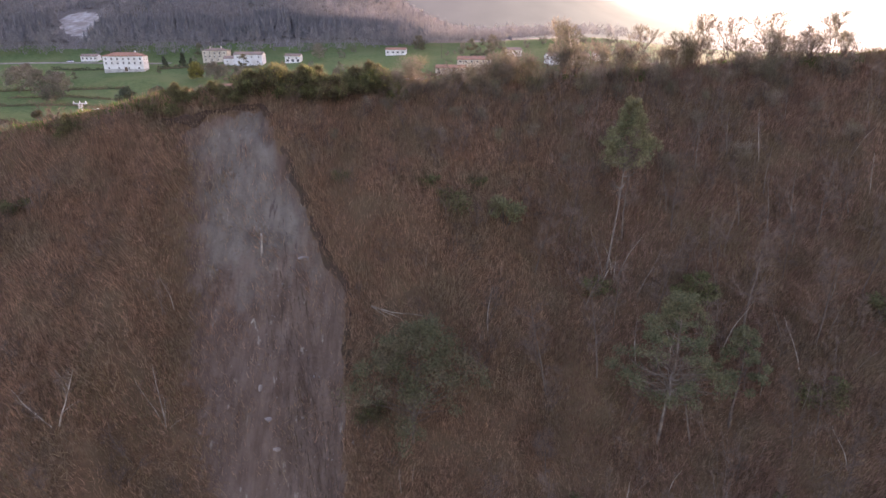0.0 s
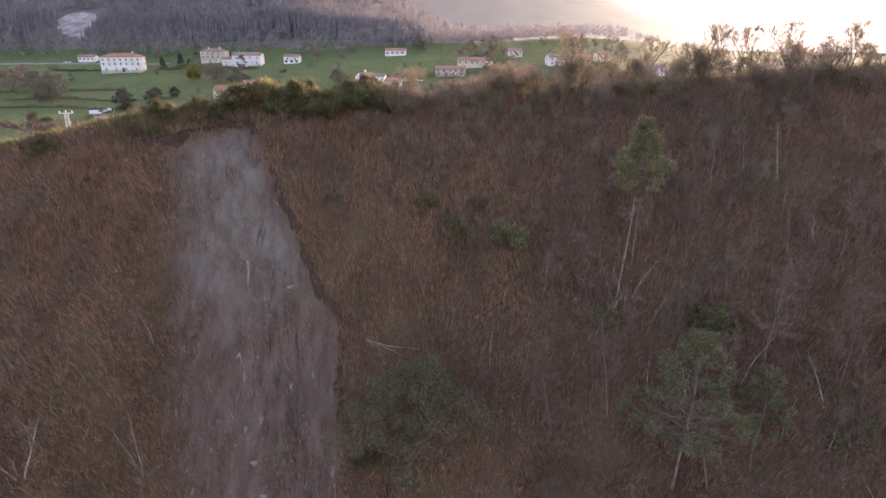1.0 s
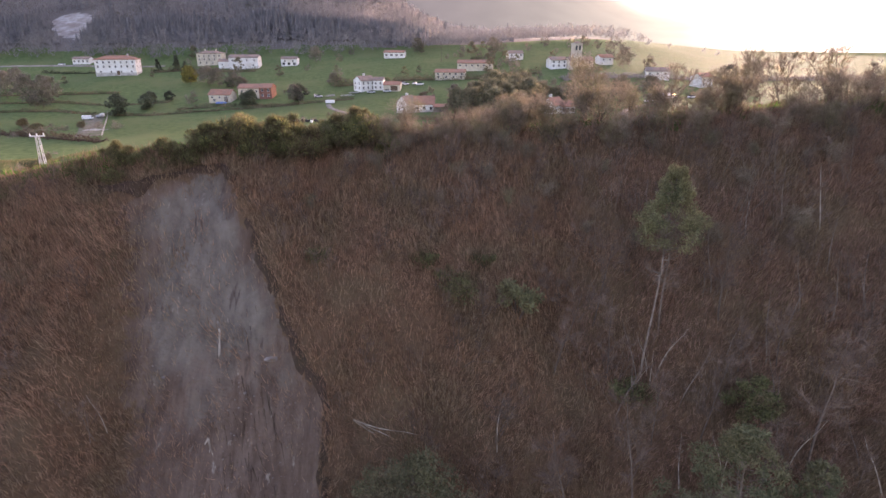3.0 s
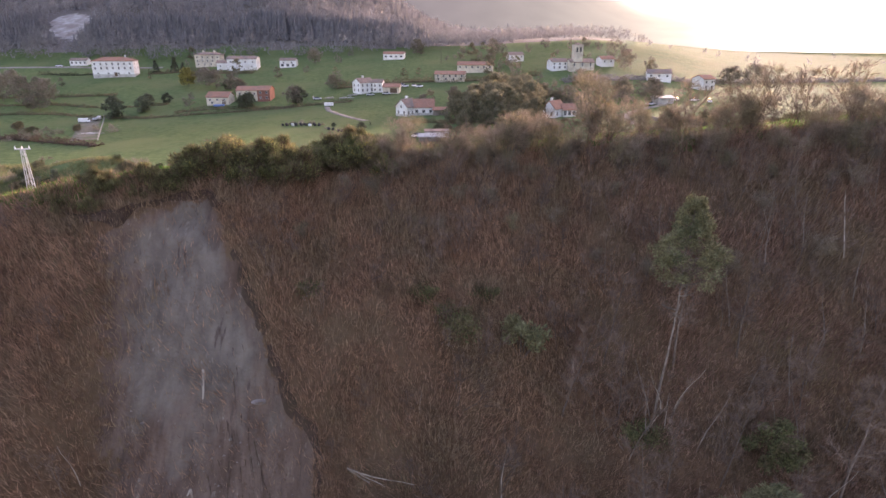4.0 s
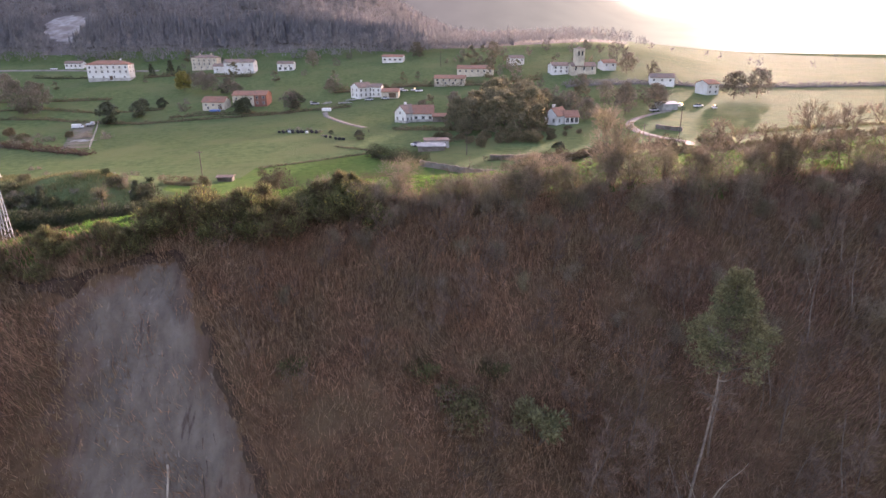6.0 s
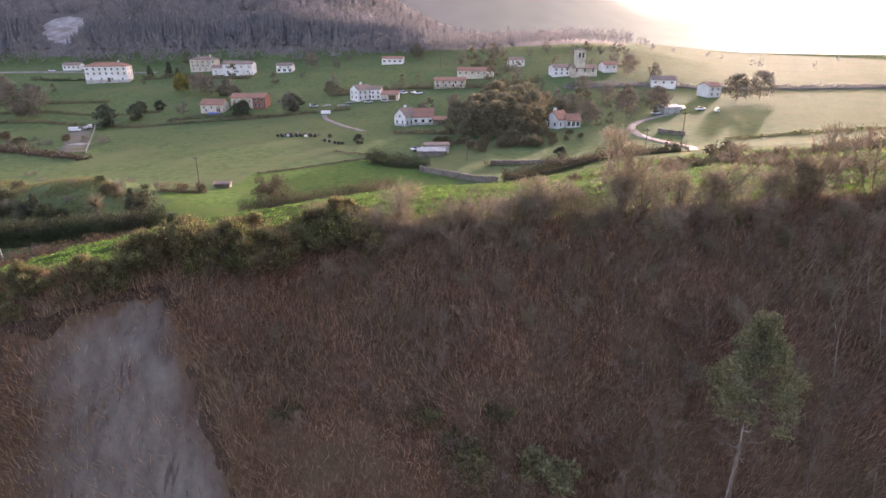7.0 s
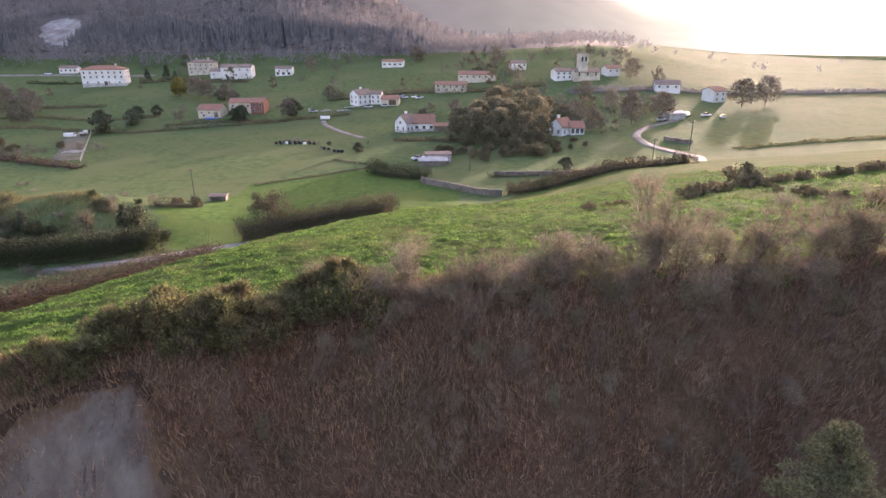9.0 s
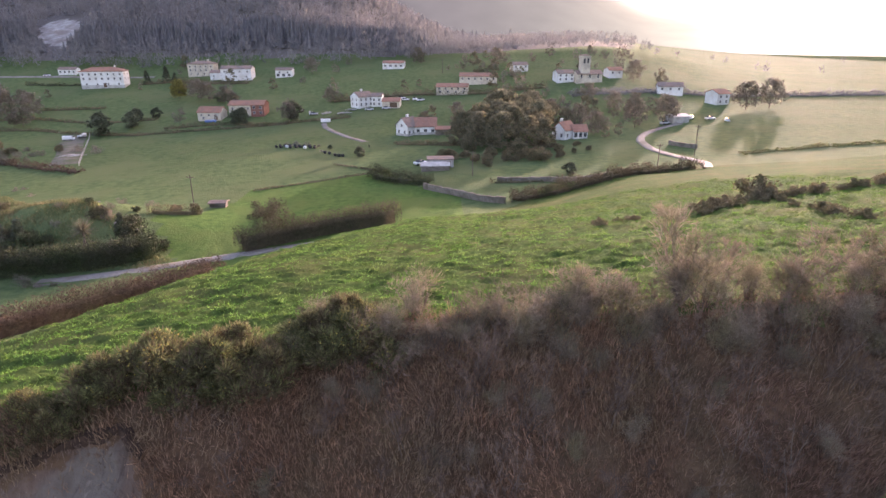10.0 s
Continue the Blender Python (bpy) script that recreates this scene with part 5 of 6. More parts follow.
# bramble clumps that cross the pasture
BR = "bramble clumps crossing the pasture"
bramble = bush(86, 1.7, 1.5, "bramble_bush", "low dark bramble clump on the pasture", M_OLIVE, 850, 0.3, 0.45, group=BR, lobes=8)
bramble.matrix_basis = place(37.5, 98.5)
for pts, size in (([(26, 90.5), (31, 94), (37, 98.5), (44, 100), (56, 103), (76, 107)], 0.95), ([(38, 95), (36.5, 88), (35.5, 80), (36.5, 73), (42, 67)], 0.7), ([(15, 88), (18, 89), (20, 90)], 0.55)):
    for (a0, b0), (a1, b1) in zip(pts, pts[1:]):
        k = max(2, int(math.hypot(a1 - a0, b1 - b0) / 1.8))
        for q in range(k):
            put(bramble, a0 + (a1 - a0) * q / k + R.uniform(-0.6, 0.6), b0 + (b1 - b0) * q / k + R.uniform(-0.6, 0.6), R.uniform(0, 360), size * R.uniform(0.6, 1.25), 0.2)
put(bramble, 37.5, 100.5, 40, 1.8, 0.2)

# spiky garden palm behind the hedge
palm = thing("yucca_palm", "spiky yucca palm in the garden behind the hedge", "palm")
palm.matrix_basis = place(-69.1, 132.8, 0, 1.15)
rg = np.random.default_rng(91)
tv, tf = [], []
tube(bend(rg, (0, 0, -0.3), (0.05, 0, 1), 3.0, 0.03, 0, 4), [0.24, 0.22, 0.2, 0.2, 0.15], 6, tv, tf)
under("trunk", mesh_of("trunk", np.array(tv), tf, M_BARK, True), palm)
hd = rg.normal(0, 1, (150, 3)) + (0, 0, 0.35)
v, f = slivers(rg, np.tile((0.15, 0, 2.7), (150, 1)), hd, rg.uniform(1.8, 2.9, 150), 0.15)
under("fronds", mesh_of("fronds", v, f, M_GROVE), palm)

# woods on the mountain side
rw = np.random.default_rng(17)


def far_trees(count, x_lo, x_hi, y_lo, y_hi, tall, wide, tufts, name, label, material, where):
    x, y = rw.uniform(x_lo, x_hi, count), rw.uniform(y_lo, y_hi, count)
    keep = where(x, y)
    x, y = x[keep], y[keep]
    m = len(x)
    h = tall * rw.uniform(0.55, 1.25, m)
    u = rw.random((m, tufts))
    cone = material is M_HAZEDCONIFER
    r = wide * (h / tall)[:, None] * ((1 - u) * 0.9 + 0.1 if cone else np.sqrt(np.clip(1 - (2 * u - 1) ** 2, 0.05, 1))) * np.sqrt(rw.random((m, tufts)))
    a = rw.uniform(0, 2 * math.pi, (m, tufts))
    zz = land(x, y)[:, None] + h[:, None] * ((0.12 if cone else 0.25) + u * (0.88 if cone else 0.75))
    at = np.stack((x[:, None] + r * np.cos(a), y[:, None] + r * np.sin(a), zz), -1).reshape(-1, 3)
    way = rw.normal(0, 0.5, at.shape) + (0, 0, 0.3 if cone else 0.9)
    if cone:
        # ragged skirts of boughs, one above another
        q = np.linspace(0.12, 0.86, 5)
        ang = rw.uniform(0, 7, (m, 5, 1)) + np.arange(7) * 2 * math.pi / 7
        rim = wide * (h / tall)[:, None, None] * (1.08 - q)[None, :, None] * rw.uniform(0.6, 1.15, (m, 5, 7))
        low = (land(x, y)[:, None] + h[:, None] * q)[..., None] - rim * 0.25 + rw.normal(0, 0.25, (m, 5, 7))
        rims = np.stack((x[:, None, None] + rim * np.cos(ang), y[:, None, None] + rim * np.sin(ang), low), -1)
        tip = np.stack((x[:, None] + 0 * q, y[:, None] + 0 * q, land(x, y)[:, None] + h[:, None] * (q + 0.24)), -1)[:, :, None]
        v = np.concatenate((rims, tip), 2).reshape(-1, 3)
        k = np.arange(7)
        f = (np.stack((k, (k + 1) % 7, 0 * k + 7), -1)[None] + 8 * np.arange(m * 5)[:, None, None]).reshape(-1, 3)
    else:
        v, f = slivers(rw, at, way, rw.uniform(1.6, 3.2, len(at)), rw.uniform(0.25, 0.7, len(at)))
    return stuff(name, label, "woods", v, f, material)


def wooded(x, y):
    q = ((x + QX + 0.45 * (y - QY)) / 18) ** 2 + ((y - QY + 6) / 38) ** 2 > 1
    return q & (x / y < 0.02 + 0.3 * rw.random(len(x)) ** 2) & (y > 452 + 20 * ramp(-60, 120, x)) & (x > -0.95 * y + 20)


def planted(x, y):
    """Where the conifer plantation stands."""
    return (y > 482 + 5 * ripple(x, y, 30.0, 2.0)) & (y < 520 + 16 * ripple(x, y, 40.0, 4.0)) & (x / y < -0.06 + 0.05 * ripple(x, y, 25.0, 7.0))


far_trees(13000, -600, 200, 448, 760, 10, 3.4, 20, "bare_woods", "grey-brown leafless woods on the mountainside", M_HAZEDBARE, lambda x, y: wooded(x, y) & ~planted(x, y))
far_trees(9000, -560, 0, 466, 545, 10.5, 3.1, 2, "conifer_woods", "dark conifer plantation on the mountainside", M_HAZEDCONIFER, lambda x, y: wooded(x, y) & planted(x, y))
far_trees(700, 130, 760, 455, 640, 7, 3.0, 14, "hedgerow_trees", "bare hedgerow trees on the far sunlit pasture", M_HAZEDBARE, lambda x, y: (ripple(x, y * 2.5, 42.0, 6.0) > 0.6) & (x > 0.3 * y))
far_trees(500, -560, 60, 540, 700, 13, 2.7, 2, "conifer_trees", "scattered dark conifers high on the mountainside", M_HAZEDCONIFER, lambda x, y: wooded(x, y))


# ---- buildings ----
def house(name, label, x, y, turn, w, d, h, roof, walls, tiles, rows=(), ends=(), door=None, kind="gable", chimneys=(), base=None, category="house", skirt=None):
    """rows: (height of the sill, how many, width, height) of the windows of the long front; ends: the same for the gable ends."""
    h, roof = 0.82 * h, 0.82 * roof
    rows, ends = ([(0.82 * q, n_, ww, 0.88 * hh) for q, n_, ww, hh in grp] for grp in (rows, ends))
    a = radians(turn)
    zs = [float(land(x + sx * w / 2 * math.cos(a) - sy * d / 2 * math.sin(a), y + sx * w / 2 * math.sin(a) + sy * d / 2 * math.cos(a))) for sx in (-1, 1) for sy in (-1, 1)]
    z0 = (sum(zs) / 4 if base is None else base)
    deep = max(0.6, z0 - min(zs) + 0.6)
    ob = thing(name, label, category, at=pose(x, y, z0, 0, 0, turn))
    bm = bmesh.new()
    prof = [(-d / 2, -deep), (d / 2, -deep), (d / 2, h), (0, h + roof - 0.12), (-d / 2, h)] if kind == "gable" else [(-d / 2, -deep), (d / 2, -deep), (d / 2, h), (-d / 2, h)]
    one, two = ([bm.verts.new((sx * w / 2, yy, zz)) for yy, zz in prof] for sx in (-1, 1))
    bm.faces.new(one[::-1])
    bm.faces.new(two)
    for i in range(len(prof)):
        j = (i + 1) % len(prof)
        bm.faces.new((one[i], one[j], two[j], two[i]))
    bmesh.ops.recalc_face_normals(bm, faces=bm.faces[:])
    part("wall", bm, walls, ob)
    if skirt:
        bm = bmesh.new()
        box(bm, 0, 0, -deep / 2 + skirt / 2, w + 0.12, d + 0.12, skirt + deep)
        part("plinth", bm, M_CONCRETE, ob, "grey rendered plinth")
    bm = bmesh.new()
    o = 0.5
    if kind == "flat":
        box(bm, 0, 0, h + 0.15, w + 0.4, d + 0.4, 0.3)
    else:
        inset = d / 2 if kind == "hip" else 0.0
        low = h - o * roof / (d / 2) if kind == "gable" else h - 0.05
        for dz in (0.0, 0.2):
            c = [bm.verts.new((sx * (w / 2 + o * (0.6 if kind == "gable" else 1)), sy * (d / 2 + o), low + dz)) for sx, sy in ((-1, -1), (1, -1), (1, 1), (-1, 1))]
            r = [bm.verts.new((sx * (w / 2 - inset + o * (0.6 if kind == "gable" else 0)), 0, h + roof + dz)) for sx in (-1, 1)]
            bm.faces.new((c[0], c[1], r[1], r[0]))
            bm.faces.new((c[2], c[3], r[0], r[1]))
            if kind == "hip":
                bm.faces.new((c[1], c[2], r[1]))
                bm.faces.new((c[3], c[0], r[0]))
            if dz == 0:
                first = (c, r)
            else:
                ring1 = [first[0][0], first[0][1], first[1][1], first[0][2], first[0][3], first[1][0]] if kind == "gable" else first[0]
                ring2 = [c[0], c[1], r[1], c[2], c[3], r[0]] if kind == "gable" else c
                for i in range(len(ring1)):
                    j = (i + 1) % len(ring1)
                    bm.faces.new((ring1[i], ring1[j], ring2[j], ring2[i]))
        bmesh.ops.recalc_face_normals(bm, faces=bm.faces[:])
    rf = part("roof", bm, tiles, ob)
    for cx0 in chimneys:
        bm = bmesh.new()
        box(bm, cx0 * w / 2, 0.12 * d, h + roof * 0.8 + 0.5, 0.9, 0.7, 1.9)
        box(bm, cx0 * w / 2, 0.12 * d, h + roof * 0.8 + 1.5, 1.1, 0.9, 0.16)
        part("chimney", bm, walls, rf)

    def window(px, py, pz, ww, hh, side):
        bm = bmesh.new()
        t = 0.1
        for bx, bz, sx, sz in ((0, hh / 2, ww + 2 * t, t), (0, -hh / 2, ww + 2 * t, t), (-ww / 2, 0, t, hh), (ww / 2, 0, t, hh), (0, 0, 0.05, hh)):
            box(bm, bx, -0.03, bz, sx, 0.12, sz)
        wo = part("window", bm, M_FRAME, ob)
        wo.matrix_basis = pose(px, py, pz + hh / 2, 0, 0, side)
        bm = bmesh.new()
        box(bm, 0, 0.0, 0, ww, 0.05, hh)
        part("pane", bm, M_GLASS, wo)

    for sill, count, ww, hh in rows:
        for i in range(count):
            window(-w / 2 + w * (i + 0.5) / count, -d / 2 - 0.01, sill, ww, hh, 0)
    for sill, count, ww, hh in ends:
        for i in range(count):
            for sx in (-1, 1):
                window(sx * (w / 2 + 0.01), -d / 2 + d * (i + 0.5) / count, sill, ww, hh, 90 * sx)
    if door:
        px, ww, hh = door
        bm = bmesh.new()
        box(bm, px * w / 2, -d / 2 - 0.02, hh / 2, ww, 0.1, hh)
        part("door", bm, M_DOOR, ob)
    return ob


house("farmhouse", "long white three-storey house with red hip roof by meadows", -207.2, 399.4, 10, 23.9, 11, 11.0, 2.6, M_WALL, M_TILE, ((8.3, 7, 0.95, 1.4), (5.2, 7, 0.95, 1.5), (1.6, 4, 0.9, 1.2)), ((8.3, 2, 0.9, 1.4), (5.2, 2, 0.9, 1.4)), (0.1, 1.8, 2.4), "hip", (0.5,), skirt=1.3)
house("farmhouse", "small white cottage beside the road", -251, 437, 6, 11, 7, 3.6, 1.6, M_WALL, M_TILEDARK, ((1.0, 4, 1.1, 1.4),), kind="gable")
house("farmhouse", "cream three-storey house with a shallow tiled roof", -160, 432, 4, 16.5, 10, 8.6, 1.8, M_CREAM, M_TILEDARK, ((6.0, 5, 0.9, 1.3), (3.2, 5, 0.9, 1.4), (0.6, 4, 0.9, 1.2)), kind="hip", chimneys=(-0.5, 0.4))
house("barn", "grey-white rendered barn annex with bare patches", -145, 418, 8, 9, 8, 4.6, 1.6, M_WALL, M_TILEDARK, ((1.6, 2, 0.8, 1.0),), category="barn")
house("farmhouse", "old stained white farmhouse with wide dark roof", -131.5, 414.5, 3, 18.6, 10, 7.9, 1.9, M_WALL, M_TILEDARK, ((5.2, 4, 0.8, 1.1), (1.6, 3, 0.9, 1.2)), ((4.4, 1, 0.9, 1.1),))
house("farmhouse", "white cottage with an open porch at the wood's edge", -103.0, 418, 2, 10.2, 8, 4.8, 1.6, M_WALL, M_TILEDARK, ((2.5, 2, 1.0, 1.2), (0.2, 3, 1.7, 1.8)))
house("farmhouse", "low white house with red roof on the meadow", -34.6, 429, -4, 13.6, 9, 3.9, 1.5, M_WALL, M_TILE, ((1.2, 4, 1.5, 1.2),), ((1.2, 1, 1.2, 1.2),))
house("stone_barn", "pale stone barn with a streaked red tile roof", -112.2, 314.5, -4, 11.0, 8, 4.2, 2.6, M_CREAM, M_TILE, ((2.0, 3, 0.9, 1.0), (0.3, 2, 1.0, 1.2)), door=(0.6, 1.6, 2.2), category="barn")
house("farmhouse", "long red-roofed farmhouse half hidden by a tree", -99.4, 321, 0, 11.0, 9, 5.8, 2.0, M_CREAM, M_TILE, ((3.2, 3, 0.9, 1.2),))
house("farmhouse", "brick-red house end joined to the farm", -90.8, 319.4, 0, 6.2, 9, 6.0, 2.0, M_BRICKRED, M_TILE, ((3.8, 2, 1.1, 1.4), (0.9, 2, 1.0, 1.3)))
house("farmhouse", "white two-storey gabled house above the meadow", -42.6, 327.2, 42, 8.5, 7, 6.2, 2.4, M_WALL, M_TILEDARK, ((3.7, 3, 0.9, 1.5), (0.8, 3, 0.9, 1.6)), ((3.7, 2, 0.9, 1.4), (0.8, 2, 0.9, 1.6)), chimneys=(0.1,))
house("farmhouse", "white house wing with tiled roof", -34.9, 328.5, -4, 5.0, 7, 5.6, 1.6, M_WALL, M_TILEDARK, ((3.0, 2, 0.8, 1.3), (0.6, 2, 0.8, 1.3)))
house("garage", "low garage with tiled lean-to roof", -27.6, 324.5, -4, 8.4, 7, 3.5, 1.6, M_CREAM, M_TILE, (), door=(0.3, 3.6, 2.3), category="garage")
house("farmhouse", "white gabled cottage with steep dark tile roof", -16.4, 264.2, 50, 6.5, 6.2, 4.8, 3.4, M_WALL, M_TILEDARK, ((1.0, 3, 0.9, 1.4),), ((1.0, 2, 0.9, 1.5), (4.0, 1, 0.9, 1.2)), chimneys=(0.2,), skirt=0.8)
house("farmhouse", "red-roofed cottage wing with three windows", -9.4, 266.5, 2, 8.6, 8, 4.0, 3.4, M_WALL, M_TILE, ((1.2, 3, 1.2, 1.3),), skirt=0.9)
house("shed", "stone shed with rusty roof beside the cottage", -2.4, 263, 2, 6, 5, 2.6, 1.0, M_STONEWALL, M_TILE, (), category="shed")
house("farmhouse", "white cottage with steep roof and chimney among trees", 40.8, 241.2, 42, 6.2, 5.6, 4.2, 3.0, M_WALL, M_TILE, ((1.0, 2, 0.9, 1.4),), ((1.0, 2, 0.9, 1.5),), chimneys=(-0.3,))
house("farmhouse", "low white cottage wing with verandah", 46.0, 241.5, 4, 5.0, 6, 3.2, 2.2, M_WALL, M_TILE, ((0.6, 3, 1.1, 1.9),))
house("farmhouse", "long pale village house in the haze", 2.4, 350.5, -6, 16.4, 9, 4.2, 1.7, M_CREAM, M_TILE, ((2.4, 5, 1.0, 1.3), (0.5, 4, 1.0, 1.3)), chimneys=(0.9,))
house("farmhouse", "row of old village houses with clay roofs", 17, 371, -6, 20.5, 9, 4.6, 1.9, M_CREAM, M_TILE, ((2.4, 6, 1.0, 1.2),))
house("farmhouse", "village house with white front", 43, 402, 10, 9, 8, 4.4, 1.8, M_WALL, M_TILEDARK, ((2.4, 3, 0.9, 1.2),))
house("farmhouse", "white village house below the church", 63.4, 366, 8, 9.5, 9, 5.2, 1.9, M_WALL, M_TILEDARK, ((3.2, 3, 1.0, 1.3), (0.8, 3, 1.0, 1.3)))
house("farmhouse", "white house beyond the lane in the glare", 127, 316, 20, 7, 8, 6.0, 2.0, M_WALL, M_TILE, ((3.6, 2, 1.0, 1.3), (0.8, 2, 1.0, 1.3)))
house("farmhouse", "village house among trees", 112, 338, -12, 12, 8, 4.6, 2.0, M_WALL, M_TILEDARK, ((2.4, 3, 1.0, 1.2),))
house("farmhouse", "small village house near the church", 92, 372, 12, 8, 7, 4.6, 1.8, M_WALL, M_TILE, ((2.4, 2, 1.0, 1.2),))
house("shed", "metal roofed shed shining in the sun", 90, 266, 14, 7, 6, 3.0, 0.8, M_CONCRETE, M_METAL, (), category="shed")
house("shed", "flat-roofed concrete shed by the walled garden", -3.0, 202, 4, 7.5, 5, 2.8, 0, M_CONCRETE, M_TILEDARK, (), door=(0.5, 2.0, 2.0), kind="flat", category="shed")
house("shed", "low lean-to shed with pale roof", -4.5, 197.5, 4, 8, 4, 1.9, 0.7, M_STONEWALL, M_CONCRETE, (), category="shed")
house("field_hut", "small grey field hut at a meadow corner", -55.3, 164, 3, 3.6, 2.2, 1.4, 0.3, M_STONEWALL, M_TILEDARK, (), category="hut")

church = house("church", "pale stone village church with a square bell tower", 75.4, 362, 8, 14, 8, 5.0, 2.2, M_CREAM, M_TILEDARK, ((2.4, 3, 1.0, 2.2),), category="church")
bm = bmesh.new()
box(bm, -2.5, -1.5, 6.0, 4.8, 4.8, 14.0)
box(bm, -2.5, -1.5, 13.1, 5.2, 5.2, 0.35)
tower = part("tower", bm, M_CREAM, church, "square bell tower")
for sx in (-1.0, 1.0):
    bm = bmesh.new()
    box(bm, -2.5 + sx, -3.94, 10.8, 0.95, 0.16, 2.4, bevel=0.03)
    part("bell_opening", bm, M_GLASS, tower, "dark belfry opening")
bm = bmesh.new()
bmesh.ops.create_cone(bm, cap_ends=True, segments=4, radius1=3.6, radius2=0.1, depth=1.1, matrix=pose(-2.5, -1.5, 13.8, 0, 0, 45))
part("tower_roof", bm, M_TILEDARK, tower)

# terraced garden walls of rubble stone
for pts, h, lab in (([(-7.0, 176), (0.1, 168.7), (6.6, 161), (12, 156.2)], 1.5, "old rubble stone wall round a garden"), ([(12, 179.6), (23.4, 177), (33.8, 172), (46, 174)], 1.2, "long rubble stone wall across a field"), ([(70.6, 219.6), (73, 215), (76, 210.6)], 1.3, "low pale stone wall beside the lane")):
    w = thing("stone_wall", lab, "wall")
    pts = np.array(pts)
    t = np.concatenate(([0], np.cumsum(np.linalg.norm(np.diff(pts, axis=0), axis=1))))
    bm = bmesh.new()
    for u in np.arange(0.4, t[-1], 0.8):
        q = (np.interp(u, t, pts[:, 0]), np.interp(u, t, pts[:, 1]))
        k = min(np.searchsorted(t, u), len(pts) - 1)
        dd = pts[k] - pts[k - 1]
        hh = h * (1 + 0.14 * ripple(u, u * 0.0, 1.7))
        box(bm, q[0], q[1], float(land(*q)) + hh / 2 - 0.2, 0.88, 0.55 + 0.1 * R.random(), hh + 0.4, math.atan2(dd[1], dd[0]) + R.uniform(-0.05, 0.05), 0.06)
    part("masonry", bm, M_STONEWALL, w)


# ---- poles, mast ----
def pole(x, y, h, lean=0.0, label="weathered wooden power pole in the valley"):
    ob = thing("power_pole", label, "pole", "power poles", at=pose(x, y, float(land(x, y)), 0, lean, 0))
    bm = bmesh.new()
    rod(bm, (0, 0, -0.5), (0, 0, h), 0.14, 0.09, 8)
    part("post", bm, M_BARK, ob)
    bm = bmesh.new()
    box(bm, 0, 0, h - 0.6, 1.6, 0.12, 0.12)
    arm = part("crossarm", bm, M_BARK, ob)
    for k in (-0.7, 0.0, 0.7):
        bm = bmesh.new()
        rod(bm, (k, 0, h - 0.54), (k, 0, h - 0.25), 0.06, 0.04, 6)
        part("insulator", bm, M_DOOR, arm)
    return ob


pole(5.9, 187.4, 7.0)
pole(-59.9, 161, 8.0)
pole(54.7, 183.5, 6.5)
pole(-3.2, 403, 9.0)
pole(71, 200, 9.0)

mast = thing("lattice_mast", "pale lattice steel power mast at the end of the hill", "mast", at=pose(-49.6, 81.6, float(land(-49.6, 81.6)), 0, 0, 12))
MH = 9.9
for sx, sy in ((-1, -1), (1, -1), (1, 1), (-1, 1)):
    bm = bmesh.new()
    rod(bm, (sx * 0.5, sy * 0.5, -0.4), (sx * 0.17, sy * 0.17, MH), 0.045, 0.035, 5)
    part("leg", bm, M_METAL, mast)
bm = bmesh.new()
for i in range(11):
    za, zb = i * MH / 11, (i + 1) * MH / 11
    wa, wb = 0.5 - 0.33 * za / MH, 0.5 - 0.33 * zb / MH
    s = 1 if i % 2 else -1
    for c in (((-s * wa, -wa, za), (s * wb, -wb, zb)), ((-s * wa, wa, za), (s * wb, wb, zb)), ((-wa, -s * wa, za), (-wb, s * wb, zb)), ((wa, -s * wa, za), (wb, s * wb, zb))):
        rod(bm, *c, 0.018, 0.018, 4)
part("bracing", bm, M_METAL, mast)
bm = bmesh.new()
box(bm, 0, 0, MH + 0.05, 1.7, 0.14, 0.14)
arm = part("crossarm", bm, M_METAL, mast)
for k in (-0.75, 0, 0.75):
    bm = bmesh.new()
    rod(bm, (k, 0, MH + 0.1), (k, 0, MH + 0.4), 0.07, 0.05, 6)
    part("insulator", bm, M_VAN, arm)

# ---- farmyard in the meadow: van, lorry, pallets ----
def yard_z(x, y):
    return float(land(x, y))


van = thing("white_van", "white panel van parked in a fenced farmyard", "van", at=pose(-166.5, 287.5, yard_z(-166.5, 287.5), 0, 0, 8) @ Matrix.Scale(0.78, 4))
bm = bmesh.new()
box(bm, 0, 0, 1.45, 5.4, 2.1, 2.1, bevel=0.25)
box(bm, 2.9, 0, 1.0, 1.2, 2.0, 1.1, bevel=0.25)
part("body", bm, M_VAN, van)
bm = bmesh.new()
box(bm, 2.55, 0, 1.9, 0.5, 1.8, 0.7, bevel=0.1)
part("windscreen", bm, M_GLASS, van)
for a, b in ((-1.7, -1), (1.9, -1), (-1.7, 1), (1.9, 1)):
    bm = bmesh.new()
    rod(bm, (a, b * 0.85, 0.36), (a, b * 1.06, 0.36), 0.36, 0.36, 12)
    part("wheel", bm, M_RUBBER, van)
lorry = thing("small_lorry", "grey tipper lorry parked beside the van", "lorry", at=pose(-162.6, 292, yard_z(-162.6, 292), 0, 0, 80) @ Matrix.Scale(0.7, 4))
bm = bmesh.new()
box(bm, 1.8, 0, 1.7, 1.8, 2.1, 2.1, bevel=0.15)
part("cab", bm, M_VAN, lorry)
bm = bmesh.new()
box(bm, -1.2, 0, 1.5, 3.8, 2.2, 1.1, bevel=0.06)
part("tipper_body", bm, M_METAL, lorry)
